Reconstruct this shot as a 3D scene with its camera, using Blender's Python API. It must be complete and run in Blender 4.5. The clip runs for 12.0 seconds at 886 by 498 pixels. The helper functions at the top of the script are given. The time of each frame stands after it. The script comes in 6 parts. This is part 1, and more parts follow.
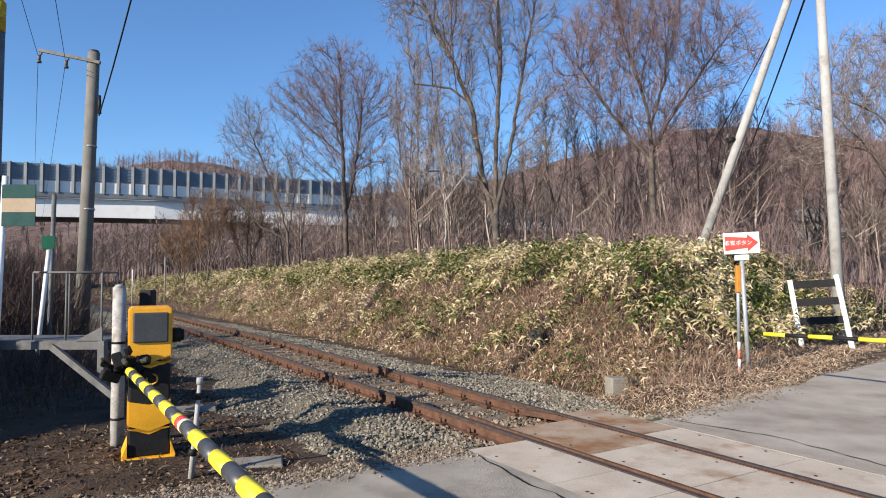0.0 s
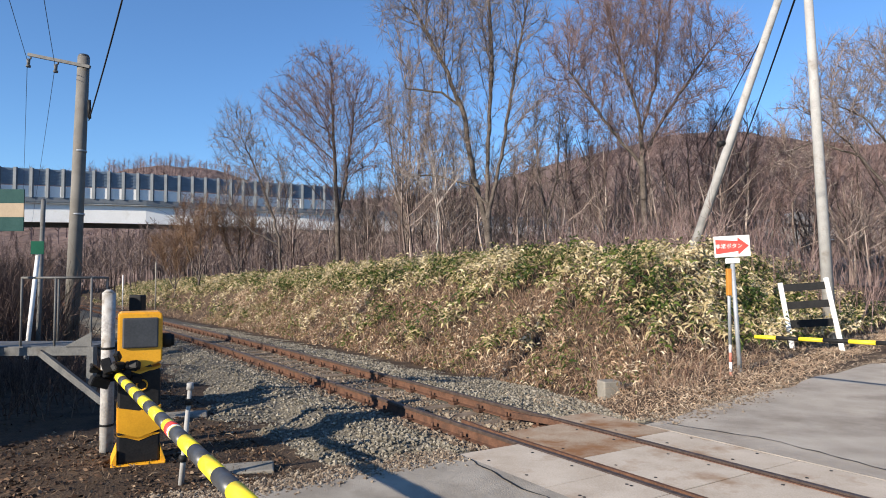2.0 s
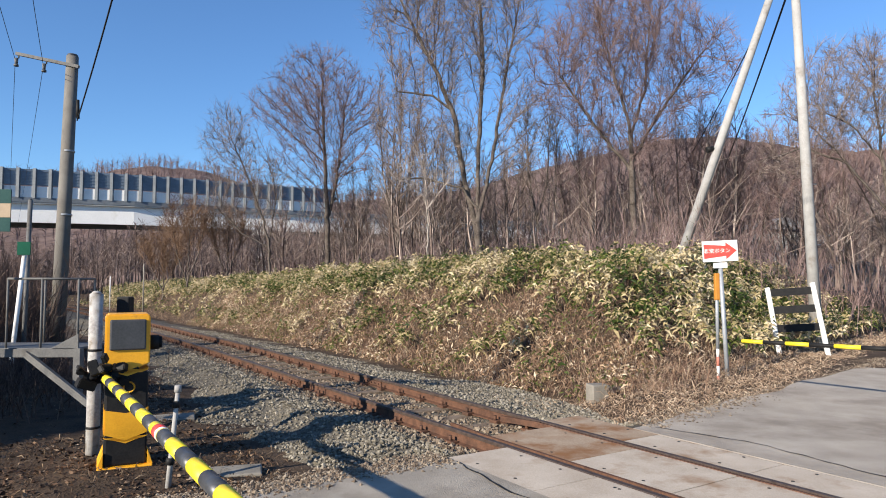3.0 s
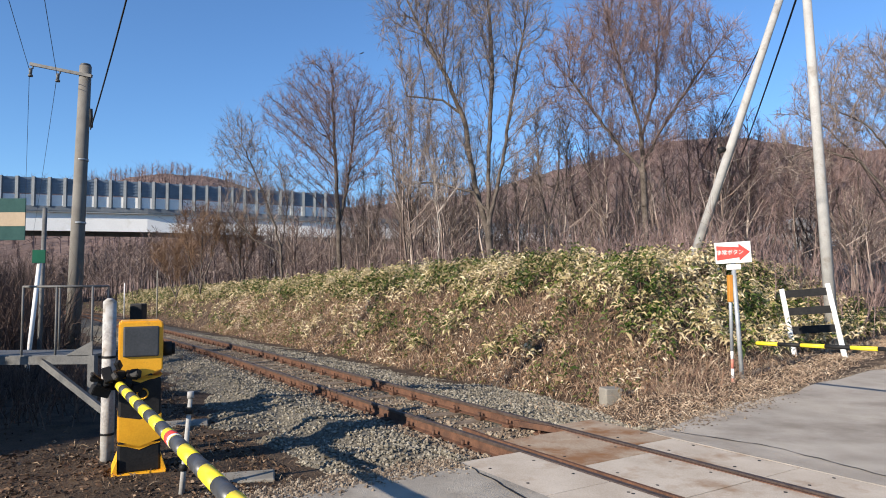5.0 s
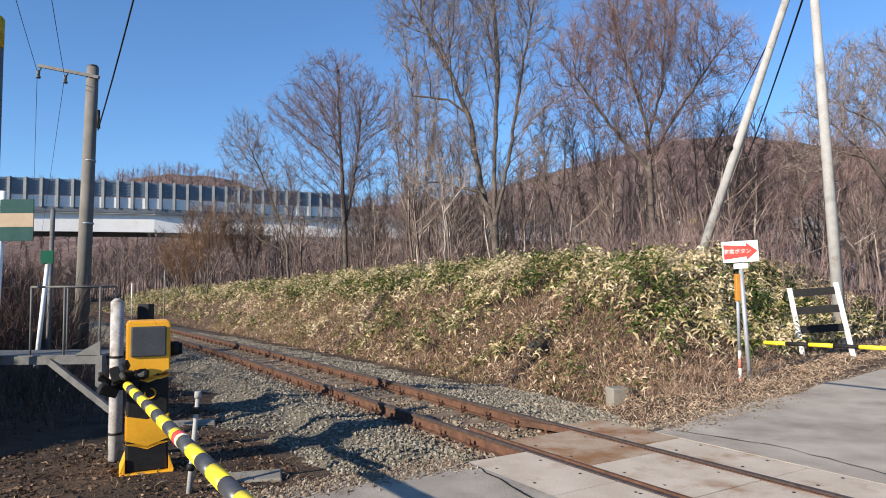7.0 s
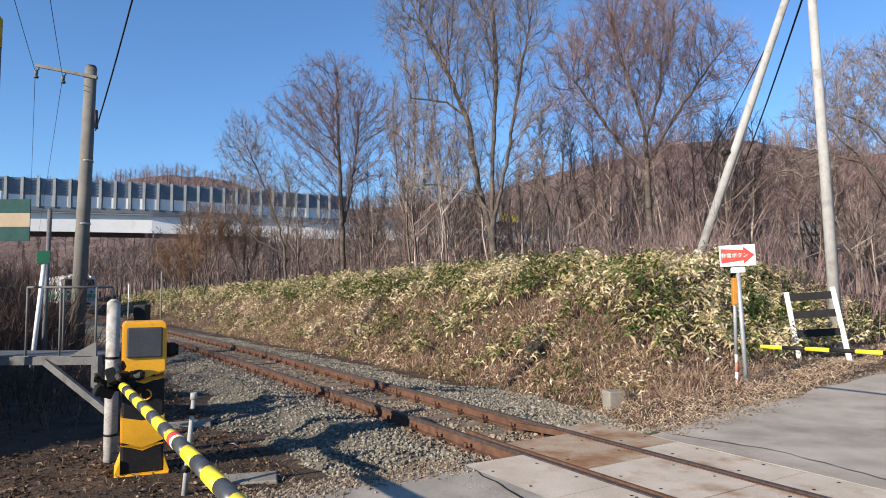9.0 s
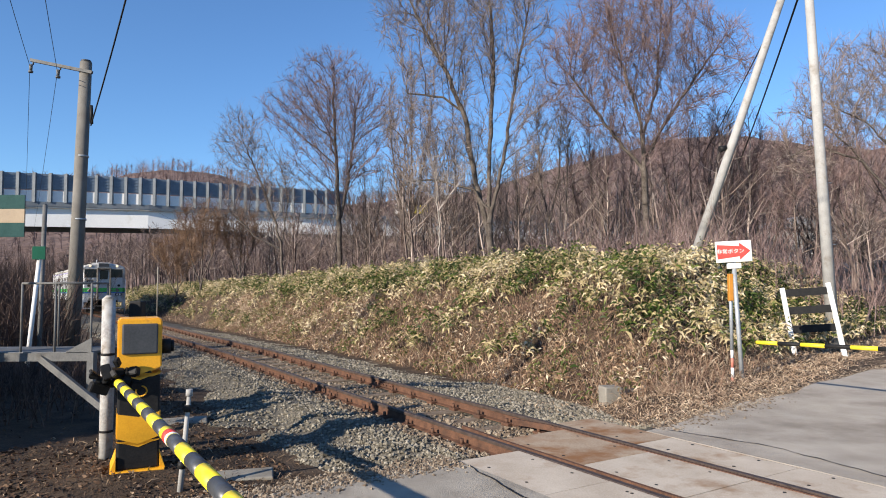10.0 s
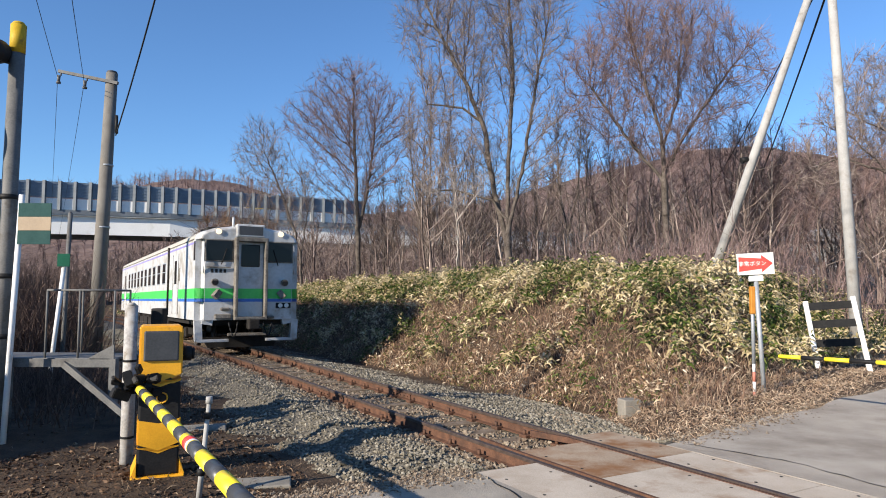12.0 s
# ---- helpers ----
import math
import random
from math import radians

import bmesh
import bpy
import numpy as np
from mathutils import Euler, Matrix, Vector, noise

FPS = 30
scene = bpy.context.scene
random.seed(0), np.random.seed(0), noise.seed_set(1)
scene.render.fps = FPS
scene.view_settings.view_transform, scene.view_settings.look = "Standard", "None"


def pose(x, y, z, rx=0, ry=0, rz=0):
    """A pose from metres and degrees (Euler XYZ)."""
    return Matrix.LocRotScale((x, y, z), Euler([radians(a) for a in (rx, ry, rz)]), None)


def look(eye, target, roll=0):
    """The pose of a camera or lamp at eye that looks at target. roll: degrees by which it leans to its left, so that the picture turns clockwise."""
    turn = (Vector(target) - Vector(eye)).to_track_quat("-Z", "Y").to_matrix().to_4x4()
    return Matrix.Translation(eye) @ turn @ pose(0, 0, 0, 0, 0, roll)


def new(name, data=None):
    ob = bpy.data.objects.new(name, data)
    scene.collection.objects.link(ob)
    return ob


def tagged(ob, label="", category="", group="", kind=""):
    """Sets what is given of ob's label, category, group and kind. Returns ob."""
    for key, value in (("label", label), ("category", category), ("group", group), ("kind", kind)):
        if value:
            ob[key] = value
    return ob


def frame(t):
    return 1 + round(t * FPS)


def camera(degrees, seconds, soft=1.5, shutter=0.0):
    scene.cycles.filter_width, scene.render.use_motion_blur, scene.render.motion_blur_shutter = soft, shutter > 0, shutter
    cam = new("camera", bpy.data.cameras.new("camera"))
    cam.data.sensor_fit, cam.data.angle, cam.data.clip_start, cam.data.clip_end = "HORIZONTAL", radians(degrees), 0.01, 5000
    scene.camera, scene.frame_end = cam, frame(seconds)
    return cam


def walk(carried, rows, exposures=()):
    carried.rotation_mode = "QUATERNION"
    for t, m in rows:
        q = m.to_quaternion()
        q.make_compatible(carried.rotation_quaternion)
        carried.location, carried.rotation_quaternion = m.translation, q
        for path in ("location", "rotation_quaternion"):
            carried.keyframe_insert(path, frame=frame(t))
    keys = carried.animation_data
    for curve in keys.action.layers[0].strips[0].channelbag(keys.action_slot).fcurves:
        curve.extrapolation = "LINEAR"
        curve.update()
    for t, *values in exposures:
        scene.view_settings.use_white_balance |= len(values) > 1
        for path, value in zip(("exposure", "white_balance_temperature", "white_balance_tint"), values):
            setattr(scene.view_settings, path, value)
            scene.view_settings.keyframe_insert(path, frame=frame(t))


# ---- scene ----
# ---------------------------------------------------------------- camera
cam = camera(67.0, 12.0, soft=1.0)
PATH = [
    (0, (-0.043, 0.005, 1.685), (-0.035, 2.004, 1.763), 0.0),
    (0.5, (-0.044, 0.004, 1.681), (-0.025, 2.002, 1.767), 0.0),
    (1, (-0.044, 0.0, 1.683), (-0.016, 1.998, 1.772), 0.3),
    (1.5, (-0.037, 0.01, 1.678), (0.0, 2.008, 1.769), 0.2),
    (2, (-0.036, 0.013, 1.68), (-0.005, 2.011, 1.771), -0.2),
    (2.5, (-0.032, 0.012, 1.682), (0.034, 2.009, 1.777), -0.0),
    (3, (-0.037, 0.004, 1.681), (0.024, 2.0, 1.781), 0.1),
    (5, (-0.026, 0.009, 1.685), (0.001, 2.006, 1.797), -0.4),
    (5.5, (-0.019, 0.01, 1.684), (0.008, 2.007, 1.792), -0.3),
    (6, (-0.031, 0.018, 1.678), (-0.002, 2.015, 1.782), -0.4),
    (6.5, (-0.039, 0.021, 1.682), (-0.017, 2.018, 1.789), -0.5),
    (7, (-0.027, 0.011, 1.686), (-0.018, 2.008, 1.797), -0.5),
    (9, (-0.024, 0.015, 1.686), (-0.008, 2.012, 1.804), -0.2),
    (9.5, (-0.009, 0.005, 1.691), (0.007, 2.003, 1.797), -0.5),
    (10, (-0.015, 0.023, 1.696), (0.01, 2.02, 1.8), -0.2),
    (10.5, (-0.022, 0.01, 1.695), (-0.009, 2.007, 1.808), 0.1),
    (11, (-0.023, 0.018, 1.702), (-0.034, 2.014, 1.819), 0.2),
    (11.5, (-0.028, 0.02, 1.698), (-0.053, 2.016, 1.825), 0.1),
    (12, (-0.023, 0.013, 1.697), (-0.052, 2.009, 1.831), 0.3),
]
walk(cam, [(t, look(eye, target, roll)) for t, eye, target, roll in PATH])

# ---------------------------------------------------------------- light
SUN_AZ = Vector((-0.74, -0.67, 0)).normalized()      # horizontally towards the sun
SUN_EL = radians(22)
world = bpy.data.worlds.new("world")
scene.world = world
world.use_nodes = True
wn = world.node_tree.nodes
sky = wn.new("ShaderNodeTexSky")
sky.sky_type, sky.sun_disc = "NISHITA", False
sky.sun_elevation, sky.sun_rotation = SUN_EL, math.atan2(SUN_AZ.x, SUN_AZ.y)
sky.air_density, sky.dust_density, sky.ozone_density = 1.0, 0.0, 7.0
wn["Background"].inputs["Strength"].default_value = 0.107
world.node_tree.links.new(sky.outputs["Color"], wn["Background"].inputs["Color"])
sun_data = bpy.data.lights.new("sun", "SUN")
sun_data.energy, sun_data.angle, sun_data.color = 5.0, radians(0.53), (1.0, 0.90, 0.765)
sun = new("sun", sun_data)
to_sun = SUN_AZ * math.cos(SUN_EL) + Vector((0, 0, math.sin(SUN_EL)))
sun.matrix_world = look((0, 0, 40), Vector((0, 0, 40)) - to_sun)
scene.view_settings.exposure = 0.82

# ---------------------------------------------------------------- plan
# a runs along the track away from the crossing, d across it (to the far side positive), z from the rail tops
U, N, C = Vector((-0.52, 0.854, 0)).normalized(), Vector((0.854, 0.52, 0)).normalized(), 4.93
HEAD = math.degrees(math.atan2(U.y, U.x))            # heading of the track
BEND, RADIUS = 45.0, 400.0                           # the line bends to the left past BEND


def at(a, d, z=0.0):
    return U * a + N * (C + d) + Vector((0, 0, z))


def ad(x, y):
    return x * U.x + y * U.y, x * N.x + y * N.y - C


def fall(a):
    """How far the line and the ground beside it have dropped, a metres along."""
    return 0.0095 * min(max(0.0, a - 18.0), 85.0)


def line(a, d, z=0.0):
    """A place beside the line, a metres along it; past BEND it follows the curve."""
    z -= fall(a)
    if a <= BEND:
        return at(a, d, z)
    w = (a - BEND) / RADIUS
    return at(BEND + (RADIUS + d) * math.sin(w), -RADIUS + (RADIUS + d) * math.cos(w), z)


def sm(x, lo, hi):
    t = min(1.0, max(0.0, (x - lo) / (hi - lo)))
    return t * t * (3 - 2 * t)


def mix(a, b, t):
    return a + (b - a) * t


def profile(x, pts):
    if x <= pts[0][0]:
        return pts[0][1]
    for (x0, z0), (x1, z1) in zip(pts, pts[1:]):
        if x <= x1:
            return mix(z0, z1, (x - x0) / (x1 - x0))
    return pts[-1][1]


SECTION = [(-60, -0.4), (-20, -0.3), (-7, -0.14), (-3.2, -0.16), (-1.3, -0.26), (1.3, -0.26), (3.9, -0.55),
           (5.0, 0.1), (6.2, 1.15), (7.6, 1.85), (9.5, 2.05), (16, 1.7), (40, 0.5)]
VERGE = [(-60, -0.4), (-7, -0.14), (-3, -0.12), (-1.3, -0.1), (1.3, -0.1), (4, -0.1), (9, 0.05), (40, 0.4)]


def ground_z(x, y):
    a, d = ad(x, y)
    bank = profile(d, SECTION)
    if d > 3.9:
        bank = -0.5 + (bank + 0.5) * (1.0 - 0.12 * sm(a, 20, 60))
    edge = 5.3 if d < 3 else 5.3 + 0.26 * (min(d, 18) - 3)
    w = sm(d, 1.6, 4.6)
    z = mix(profile(d, VERGE), bank, sm(a, edge + mix(0.1, 1.6, w), edge + mix(1.2, 4.6, w)))
    r = math.hypot(x, y)
    z = mix(z - fall(a), -0.5, sm(r, 110, 220))
    z += 0.05 * noise.noise((x * 0.8, y * 0.8, 3)) * sm(abs(d), 2.5, 4) + 0.12 * noise.noise((x * 0.2, y * 0.2, 7)) * sm(abs(d), 5, 9) * sm(a, 8, 12)
    return z


# ---------------------------------------------------------------- materials
def mat(name, c1, c2, scale=8.0, rough=0.8, bump=0.2, metal=0.0, fine=60.0, dist=0.01, coords="Position", c3=None, wear=0.0, wscale=1.2):
    """Two colours mixed by noise at two scales, with relief; c3 stains it in large patches."""
    m = bpy.data.materials.new(name)
    m.use_nodes = True
    nt = m.node_tree
    n, li = nt.nodes, nt.links
    b = n["Principled BSDF"]
    if coords == "Position":
        co = n.new("ShaderNodeNewGeometry").outputs["Position"]
    else:
        co = n.new("ShaderNodeTexCoord").outputs["Object"]
    big, small = n.new("ShaderNodeTexNoise"), n.new("ShaderNodeTexNoise")
    big.inputs["Scale"].default_value, small.inputs["Scale"].default_value = scale, fine
    big.inputs["Detail"].default_value, small.inputs["Detail"].default_value = 5, 3
    li.new(co, big.inputs["Vector"])
    li.new(co, small.inputs["Vector"])
    add = n.new("ShaderNodeMath")
    add.operation = "MULTIPLY_ADD"
    add.inputs[1].default_value = 0.45
    li.new(small.outputs["Fac"], add.inputs[0])
    half = n.new("ShaderNodeMath")
    half.operation = "MULTIPLY"
    half.inputs[1].default_value = 0.55
    li.new(big.outputs["Fac"], half.inputs[0])
    li.new(half.outputs[0], add.inputs[2])
    ramp = n.new("ShaderNodeValToRGB")
    ramp.color_ramp.elements[0].position, ramp.color_ramp.elements[1].position = 0.36, 0.64
    ramp.color_ramp.elements[0].color, ramp.color_ramp.elements[1].color = (*c1, 1), (*c2, 1)
    li.new(add.outputs[0], ramp.inputs["Fac"])
    out = ramp.outputs["Color"]
    if c3:
        pat = n.new("ShaderNodeTexNoise")
        pat.inputs["Scale"].default_value, pat.inputs["Detail"].default_value, pat.inputs["Roughness"].default_value = wscale, 8, 0.65
        li.new(co, pat.inputs["Vector"])
        r2 = n.new("ShaderNodeValToRGB")
        r2.color_ramp.elements[0].position, r2.color_ramp.elements[1].position = 0.62 - wear * 0.3, 0.72 - wear * 0.2
        li.new(pat.outputs["Fac"], r2.inputs["Fac"])
        mx = n.new("ShaderNodeMix")
        mx.data_type = "RGBA"
        li.new(r2.outputs["Color"], mx.inputs["Factor"])
        li.new(out, mx.inputs["A"])
        mx.inputs["B"].default_value = (*c3, 1)
        out = mx.outputs["Result"]
    li.new(out, b.inputs["Base Color"])
    b.inputs["Roughness"].default_value, b.inputs["Metallic"].default_value = rough, metal
    b.inputs["Specular IOR Level"].default_value = 0.2 if rough > 0.55 else 0.5
    if bump:
        bp = n.new("ShaderNodeBump")
        bp.inputs["Strength"].default_value, bp.inputs["Distance"].default_value = bump, dist
        li.new(add.outputs[0], bp.inputs["Height"])
        li.new(bp.outputs["Normal"], b.inputs["Normal"])
    return m


def mat_island(name, stops, rough=0.7, through_light=0.0, objects=False, patch=0.0):
    """A colour picked at random for each leaf, stone or piece."""
    m = bpy.data.materials.new(name)
    m.use_nodes = True
    n, li = m.node_tree.nodes, m.node_tree.links
    b = n["Principled BSDF"]
    if objects:
        src = n.new("ShaderNodeObjectInfo").outputs["Random"]
    else:
        src = n.new("ShaderNodeNewGeometry").outputs["Random Per Island"]
    ramp = n.new("ShaderNodeValToRGB")
    ramp.color_ramp.interpolation = "LINEAR"
    e = ramp.color_ramp.elements
    e[0].position, e[0].color = stops[0][0], (*stops[0][1], 1)
    e[1].position, e[1].color = stops[-1][0], (*stops[-1][1], 1)
    for p, c in stops[1:-1]:
        e.new(p).color = (*c, 1)
    if patch:
        pn = n.new("ShaderNodeTexNoise")
        pn.inputs["Scale"].default_value, pn.inputs["Detail"].default_value = 0.75, 3
        li.new(n.new("ShaderNodeNewGeometry").outputs["Position"], pn.inputs["Vector"])
        mr = n.new("ShaderNodeMapRange")
        mr.inputs["From Min"].default_value, mr.inputs["From Max"].default_value = 0.3, 0.7
        mr.inputs["To Min"].default_value, mr.inputs["To Max"].default_value = -patch, patch
        mr.clamp = False
        li.new(pn.outputs["Fac"], mr.inputs["Value"])
        ad2 = n.new("ShaderNodeMath")
        ad2.operation, ad2.use_clamp = "ADD", True
        li.new(src, ad2.inputs[0])
        li.new(mr.outputs["Result"], ad2.inputs[1])
        src = ad2.outputs[0]
    li.new(src, ramp.inputs["Fac"])
    tex = n.new("ShaderNodeTexNoise")
    tex.inputs["Scale"].default_value, tex.inputs["Detail"].default_value = 35, 4
    li.new(n.new("ShaderNodeNewGeometry").outputs["Position"], tex.inputs["Vector"])
    r2 = n.new("ShaderNodeMapRange")
    r2.inputs["To Min"].default_value, r2.inputs["To Max"].default_value = 0.72, 1.28
    li.new(tex.outputs["Fac"], r2.inputs["Value"])
    mul = n.new("ShaderNodeMix")
    mul.data_type, mul.blend_type = "RGBA", "MULTIPLY"
    mul.inputs["Factor"].default_value = 1.0
    li.new(ramp.outputs["Color"], mul.inputs["A"])
    li.new(r2.outputs["Result"], mul.inputs["B"])
    li.new(mul.outputs["Result"], b.inputs["Base Color"])
    b.inputs["Roughness"].default_value = rough
    b.inputs["Specular IOR Level"].default_value = 0.2
    if through_light:
        tr = n.new("ShaderNodeBsdfTranslucent")
        li.new(mul.outputs["Result"], tr.inputs["Color"])
        ms = n.new("ShaderNodeMixShader")
        ms.inputs["Fac"].default_value = through_light
        li.new(b.outputs[0], ms.inputs[1])
        li.new(tr.outputs[0], ms.inputs[2])
        li.new(ms.outputs[0], n["Material Output"].inputs["Surface"])
    return m


def mat_glow(name, colour, strength):
    m = mat(name, colour, colour, bump=0)
    b = m.node_tree.nodes["Principled BSDF"]
    b.inputs["Emission Color"].default_value, b.inputs["Emission Strength"].default_value = (*colour, 1), strength
    return m


M_SOIL = mat("soil_and_litter", (0.035, 0.023, 0.016), (0.105, 0.072, 0.047), 3.0, 0.95, 0.9, fine=45, dist=0.04, c3=(0.15, 0.105, 0.066), wear=0.2, wscale=0.7)
M_ASPHALT = mat("weathered_asphalt", (0.25, 0.22, 0.18), (0.40, 0.357, 0.297), 2.4, 0.92, 0.9, fine=150, dist=0.012, c3=(0.22, 0.19, 0.153), wear=0.4, wscale=0.9)
M_ASPHALT_FAR = mat("bleached_asphalt", (0.295, 0.255, 0.208), (0.455, 0.402, 0.335), 1.8, 0.92, 0.9, fine=150, dist=0.012, c3=(0.26, 0.22, 0.178), wear=0.4, wscale=0.6)
M_PANEL = mat("worn_concrete_panel", (0.40, 0.33, 0.255), (0.55, 0.475, 0.385), 2.5, 0.88, 0.5, fine=90, dist=0.008, c3=(0.31, 0.21, 0.135), wear=0.35, wscale=1.1)
M_PANEL_RUST = mat("rust_stained_panel", (0.30, 0.215, 0.145), (0.44, 0.35, 0.255), 2.2, 0.88, 0.5, fine=70, dist=0.008, c3=(0.24, 0.12, 0.055), wear=0.6, wscale=1.3)
M_CONCRETE = mat("concrete", (0.17, 0.155, 0.13), (0.27, 0.25, 0.215), 5, 0.85, 0.3, fine=80, dist=0.004, c3=(0.22, 0.2, 0.17), wear=0.25)
M_RUST = mat("rusty_rail_steel", (0.06, 0.032, 0.022), (0.135, 0.068, 0.042), 9, 0.75, 0.4, fine=70, dist=0.003, c3=(0.07, 0.04, 0.028), wear=0.25, wscale=3)
M_RAILTOP = mat("polished_rail_top", (0.045, 0.03, 0.024), (0.10, 0.072, 0.058), 14, 0.55, 0.15, metal=0.3, fine=80)
M_WOOD_OLD = mat("grey_sleeper", (0.12, 0.086, 0.058), (0.25, 0.195, 0.145), 6, 0.9, 0.6, fine=60, dist=0.008)
M_STONE = mat_island("ballast_stone", [(0, (0.11, 0.095, 0.07)), (0.35, (0.175, 0.155, 0.118)), (0.7, (0.225, 0.20, 0.158)), (1, (0.32, 0.288, 0.23))], 0.9)
M_STONE_RUST = mat_island("rust_dusted_stone", [(0, (0.085, 0.06, 0.042)), (0.35, (0.15, 0.112, 0.08)), (0.7, (0.21, 0.165, 0.12)), (1, (0.30, 0.25, 0.19))], 0.9)
M_BALLAST = mat("ballast_bed", (0.06, 0.052, 0.04), (0.20, 0.18, 0.145), 26, 0.95, 1.0, fine=60, dist=0.03)
M_SASA = mat_island("bamboo_grass_leaf", [(0, (0.03, 0.052, 0.011)), (0.2, (0.07, 0.102, 0.02)), (0.36, (0.145, 0.165, 0.042)), (0.43, (0.30, 0.245, 0.115)), (0.78, (0.49, 0.39, 0.22)), (1, (0.64, 0.535, 0.35))], 0.5, 0.2, patch=0.55)
M_WITHER = mat_island("withered_leaf", [(0, (0.08, 0.115, 0.026)), (0.16, (0.155, 0.165, 0.05)), (0.24, (0.18, 0.105, 0.062)), (0.6, (0.32, 0.205, 0.128)), (0.85, (0.52, 0.38, 0.245)), (1, (0.74, 0.62, 0.45))], 0.6, 0.25, patch=0.4)
M_DRY = mat_island("dry_grass", [(0, (0.13, 0.075, 0.052)), (0.4, (0.235, 0.147, 0.102)), (0.75, (0.36, 0.25, 0.173)), (1, (0.56, 0.45, 0.32))], 0.7, 0.25)
M_LITTER = mat_island("fallen_leaf", [(0, (0.035, 0.02, 0.014)), (0.5, (0.085, 0.05, 0.032)), (0.85, (0.15, 0.095, 0.06)), (1, (0.32, 0.24, 0.165))], 0.8)
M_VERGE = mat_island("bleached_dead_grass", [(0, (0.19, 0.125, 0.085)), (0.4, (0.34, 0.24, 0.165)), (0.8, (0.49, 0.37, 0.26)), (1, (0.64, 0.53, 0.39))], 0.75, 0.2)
# brown near-side grass, darkened further for the shade on the left
M_NEARGRASS = mat_island("brown_grass_with_shade", [(0, (0.05, 0.032, 0.022)), (0.5, (0.11, 0.072, 0.048)), (0.85, (0.2, 0.14, 0.09)), (1, (0.36, 0.27, 0.18))], 0.75, 0.15)
M_NEEDLE = mat_island("evergreen_sprays", [(0, (0.02, 0.035, 0.015)), (1, (0.05, 0.08, 0.03))], 0.7)
M_BARK = mat("grey_brown_bark", (0.042, 0.033, 0.027), (0.15, 0.125, 0.105), 2.2, 0.95, 0.9, fine=14, dist=0.03)
M_TWIG = mat_island("twigs", [(0, (0.08, 0.06, 0.052)), (0.6, (0.185, 0.142, 0.121)), (1, (0.38, 0.315, 0.275))], 0.85)
M_TWIG_RED = mat_island("reddish_twigs", [(0, (0.095, 0.062, 0.057)), (0.6, (0.18, 0.122, 0.113)), (1, (0.30, 0.215, 0.20))], 0.85)
M_TWIG_PALE = mat_island("pale_twigs", [(0, (0.24, 0.2, 0.17)), (1, (0.40, 0.35, 0.31))], 0.85)
M_TWIG_RUST = mat_island("orange_brown_twigs", [(0, (0.13, 0.08, 0.05)), (0.6, (0.22, 0.135, 0.085)), (1, (0.32, 0.21, 0.14))], 0.85)
M_WOODS = mat_island("brown_wood_stems", [(0, (0.07, 0.048, 0.041)), (0.6, (0.165, 0.118, 0.102)), (1, (0.37, 0.295, 0.26))], 0.85)
M_BARK_PALE = mat("pale_bark", (0.22, 0.19, 0.16), (0.36, 0.32, 0.28), 6, 0.9, 0.4, fine=30, dist=0.01)
# twig colour taken down, so the left scrub's shade is in the colour
M_SCRUB = mat_island("shaded_scrub_stems", [(0, (0.05, 0.032, 0.027)), (0.6, (0.10, 0.066, 0.053)), (1, (0.17, 0.12, 0.095))], 0.85)
M_HILL = mat("leafless_hill_woods", (0.09, 0.06, 0.052), (0.20, 0.143, 0.124), 0.08, 0.95, 1.0, fine=0.5, dist=1.5)
M_POLE = mat("concrete_pole", (0.125, 0.115, 0.102), (0.19, 0.178, 0.16), 3, 0.85, 0.25, fine=60, dist=0.004, c3=(0.17, 0.15, 0.125), wear=0.25, wscale=2)
M_TIMBERPOLE = mat("bleached_timber_pole", (0.285, 0.278, 0.265), (0.40, 0.39, 0.375), 4, 0.85, 0.3, fine=50, dist=0.004, c3=(0.24, 0.22, 0.195), wear=0.3, wscale=2)
M_WHITE = mat("white_paint", (0.68, 0.67, 0.65), (0.80, 0.79, 0.77), 6, 0.6, 0.1, fine=60, c3=(0.52, 0.49, 0.43), wear=0.2, wscale=4)
M_YELLOW = mat("gate_box_yellow", (0.72, 0.33, 0.012), (0.84, 0.41, 0.02), 5, 0.45, 0.06, fine=60, c3=(0.50, 0.22, 0.03), wear=0.1, wscale=5)
M_ARMYELLOW = mat("arm_yellow", (0.83, 0.62, 0.02), (0.92, 0.72, 0.04), 8, 0.5, 0.05, fine=60)
M_BLACK = mat("black_paint", (0.009, 0.009, 0.01), (0.022, 0.021, 0.02), 8, 0.6, 0.1, fine=60)
M_ARMBLACK = mat("arm_black", (0.035, 0.037, 0.042), (0.065, 0.067, 0.072), 8, 0.4, 0.05, fine=60)
M_DARKGREY = mat("dark_grey_panel", (0.035, 0.037, 0.04), (0.06, 0.062, 0.066), 5, 0.5, 0.05, fine=50)
M_ROOFTILE = mat("weathered_sheet_roof", (0.16, 0.16, 0.17), (0.26, 0.26, 0.27), 1.0, 0.6, 0.1, fine=8)
M_GALV = mat("galvanised_steel", (0.27, 0.29, 0.31), (0.40, 0.42, 0.44), 9, 0.55, 0.08, metal=0.35, fine=50)
M_MAST = mat("dull_grey_paint_and_shade", (0.10, 0.10, 0.098), (0.165, 0.162, 0.156), 6, 0.6, 0.08, fine=50, c3=(0.08, 0.07, 0.058), wear=0.3, wscale=3)
M_DULLYELLOW = mat("dull_yellow_paint", (0.42, 0.27, 0.02), (0.55, 0.36, 0.03), 8, 0.6, 0.05, c3=(0.25, 0.16, 0.03), wear=0.3, wscale=4)
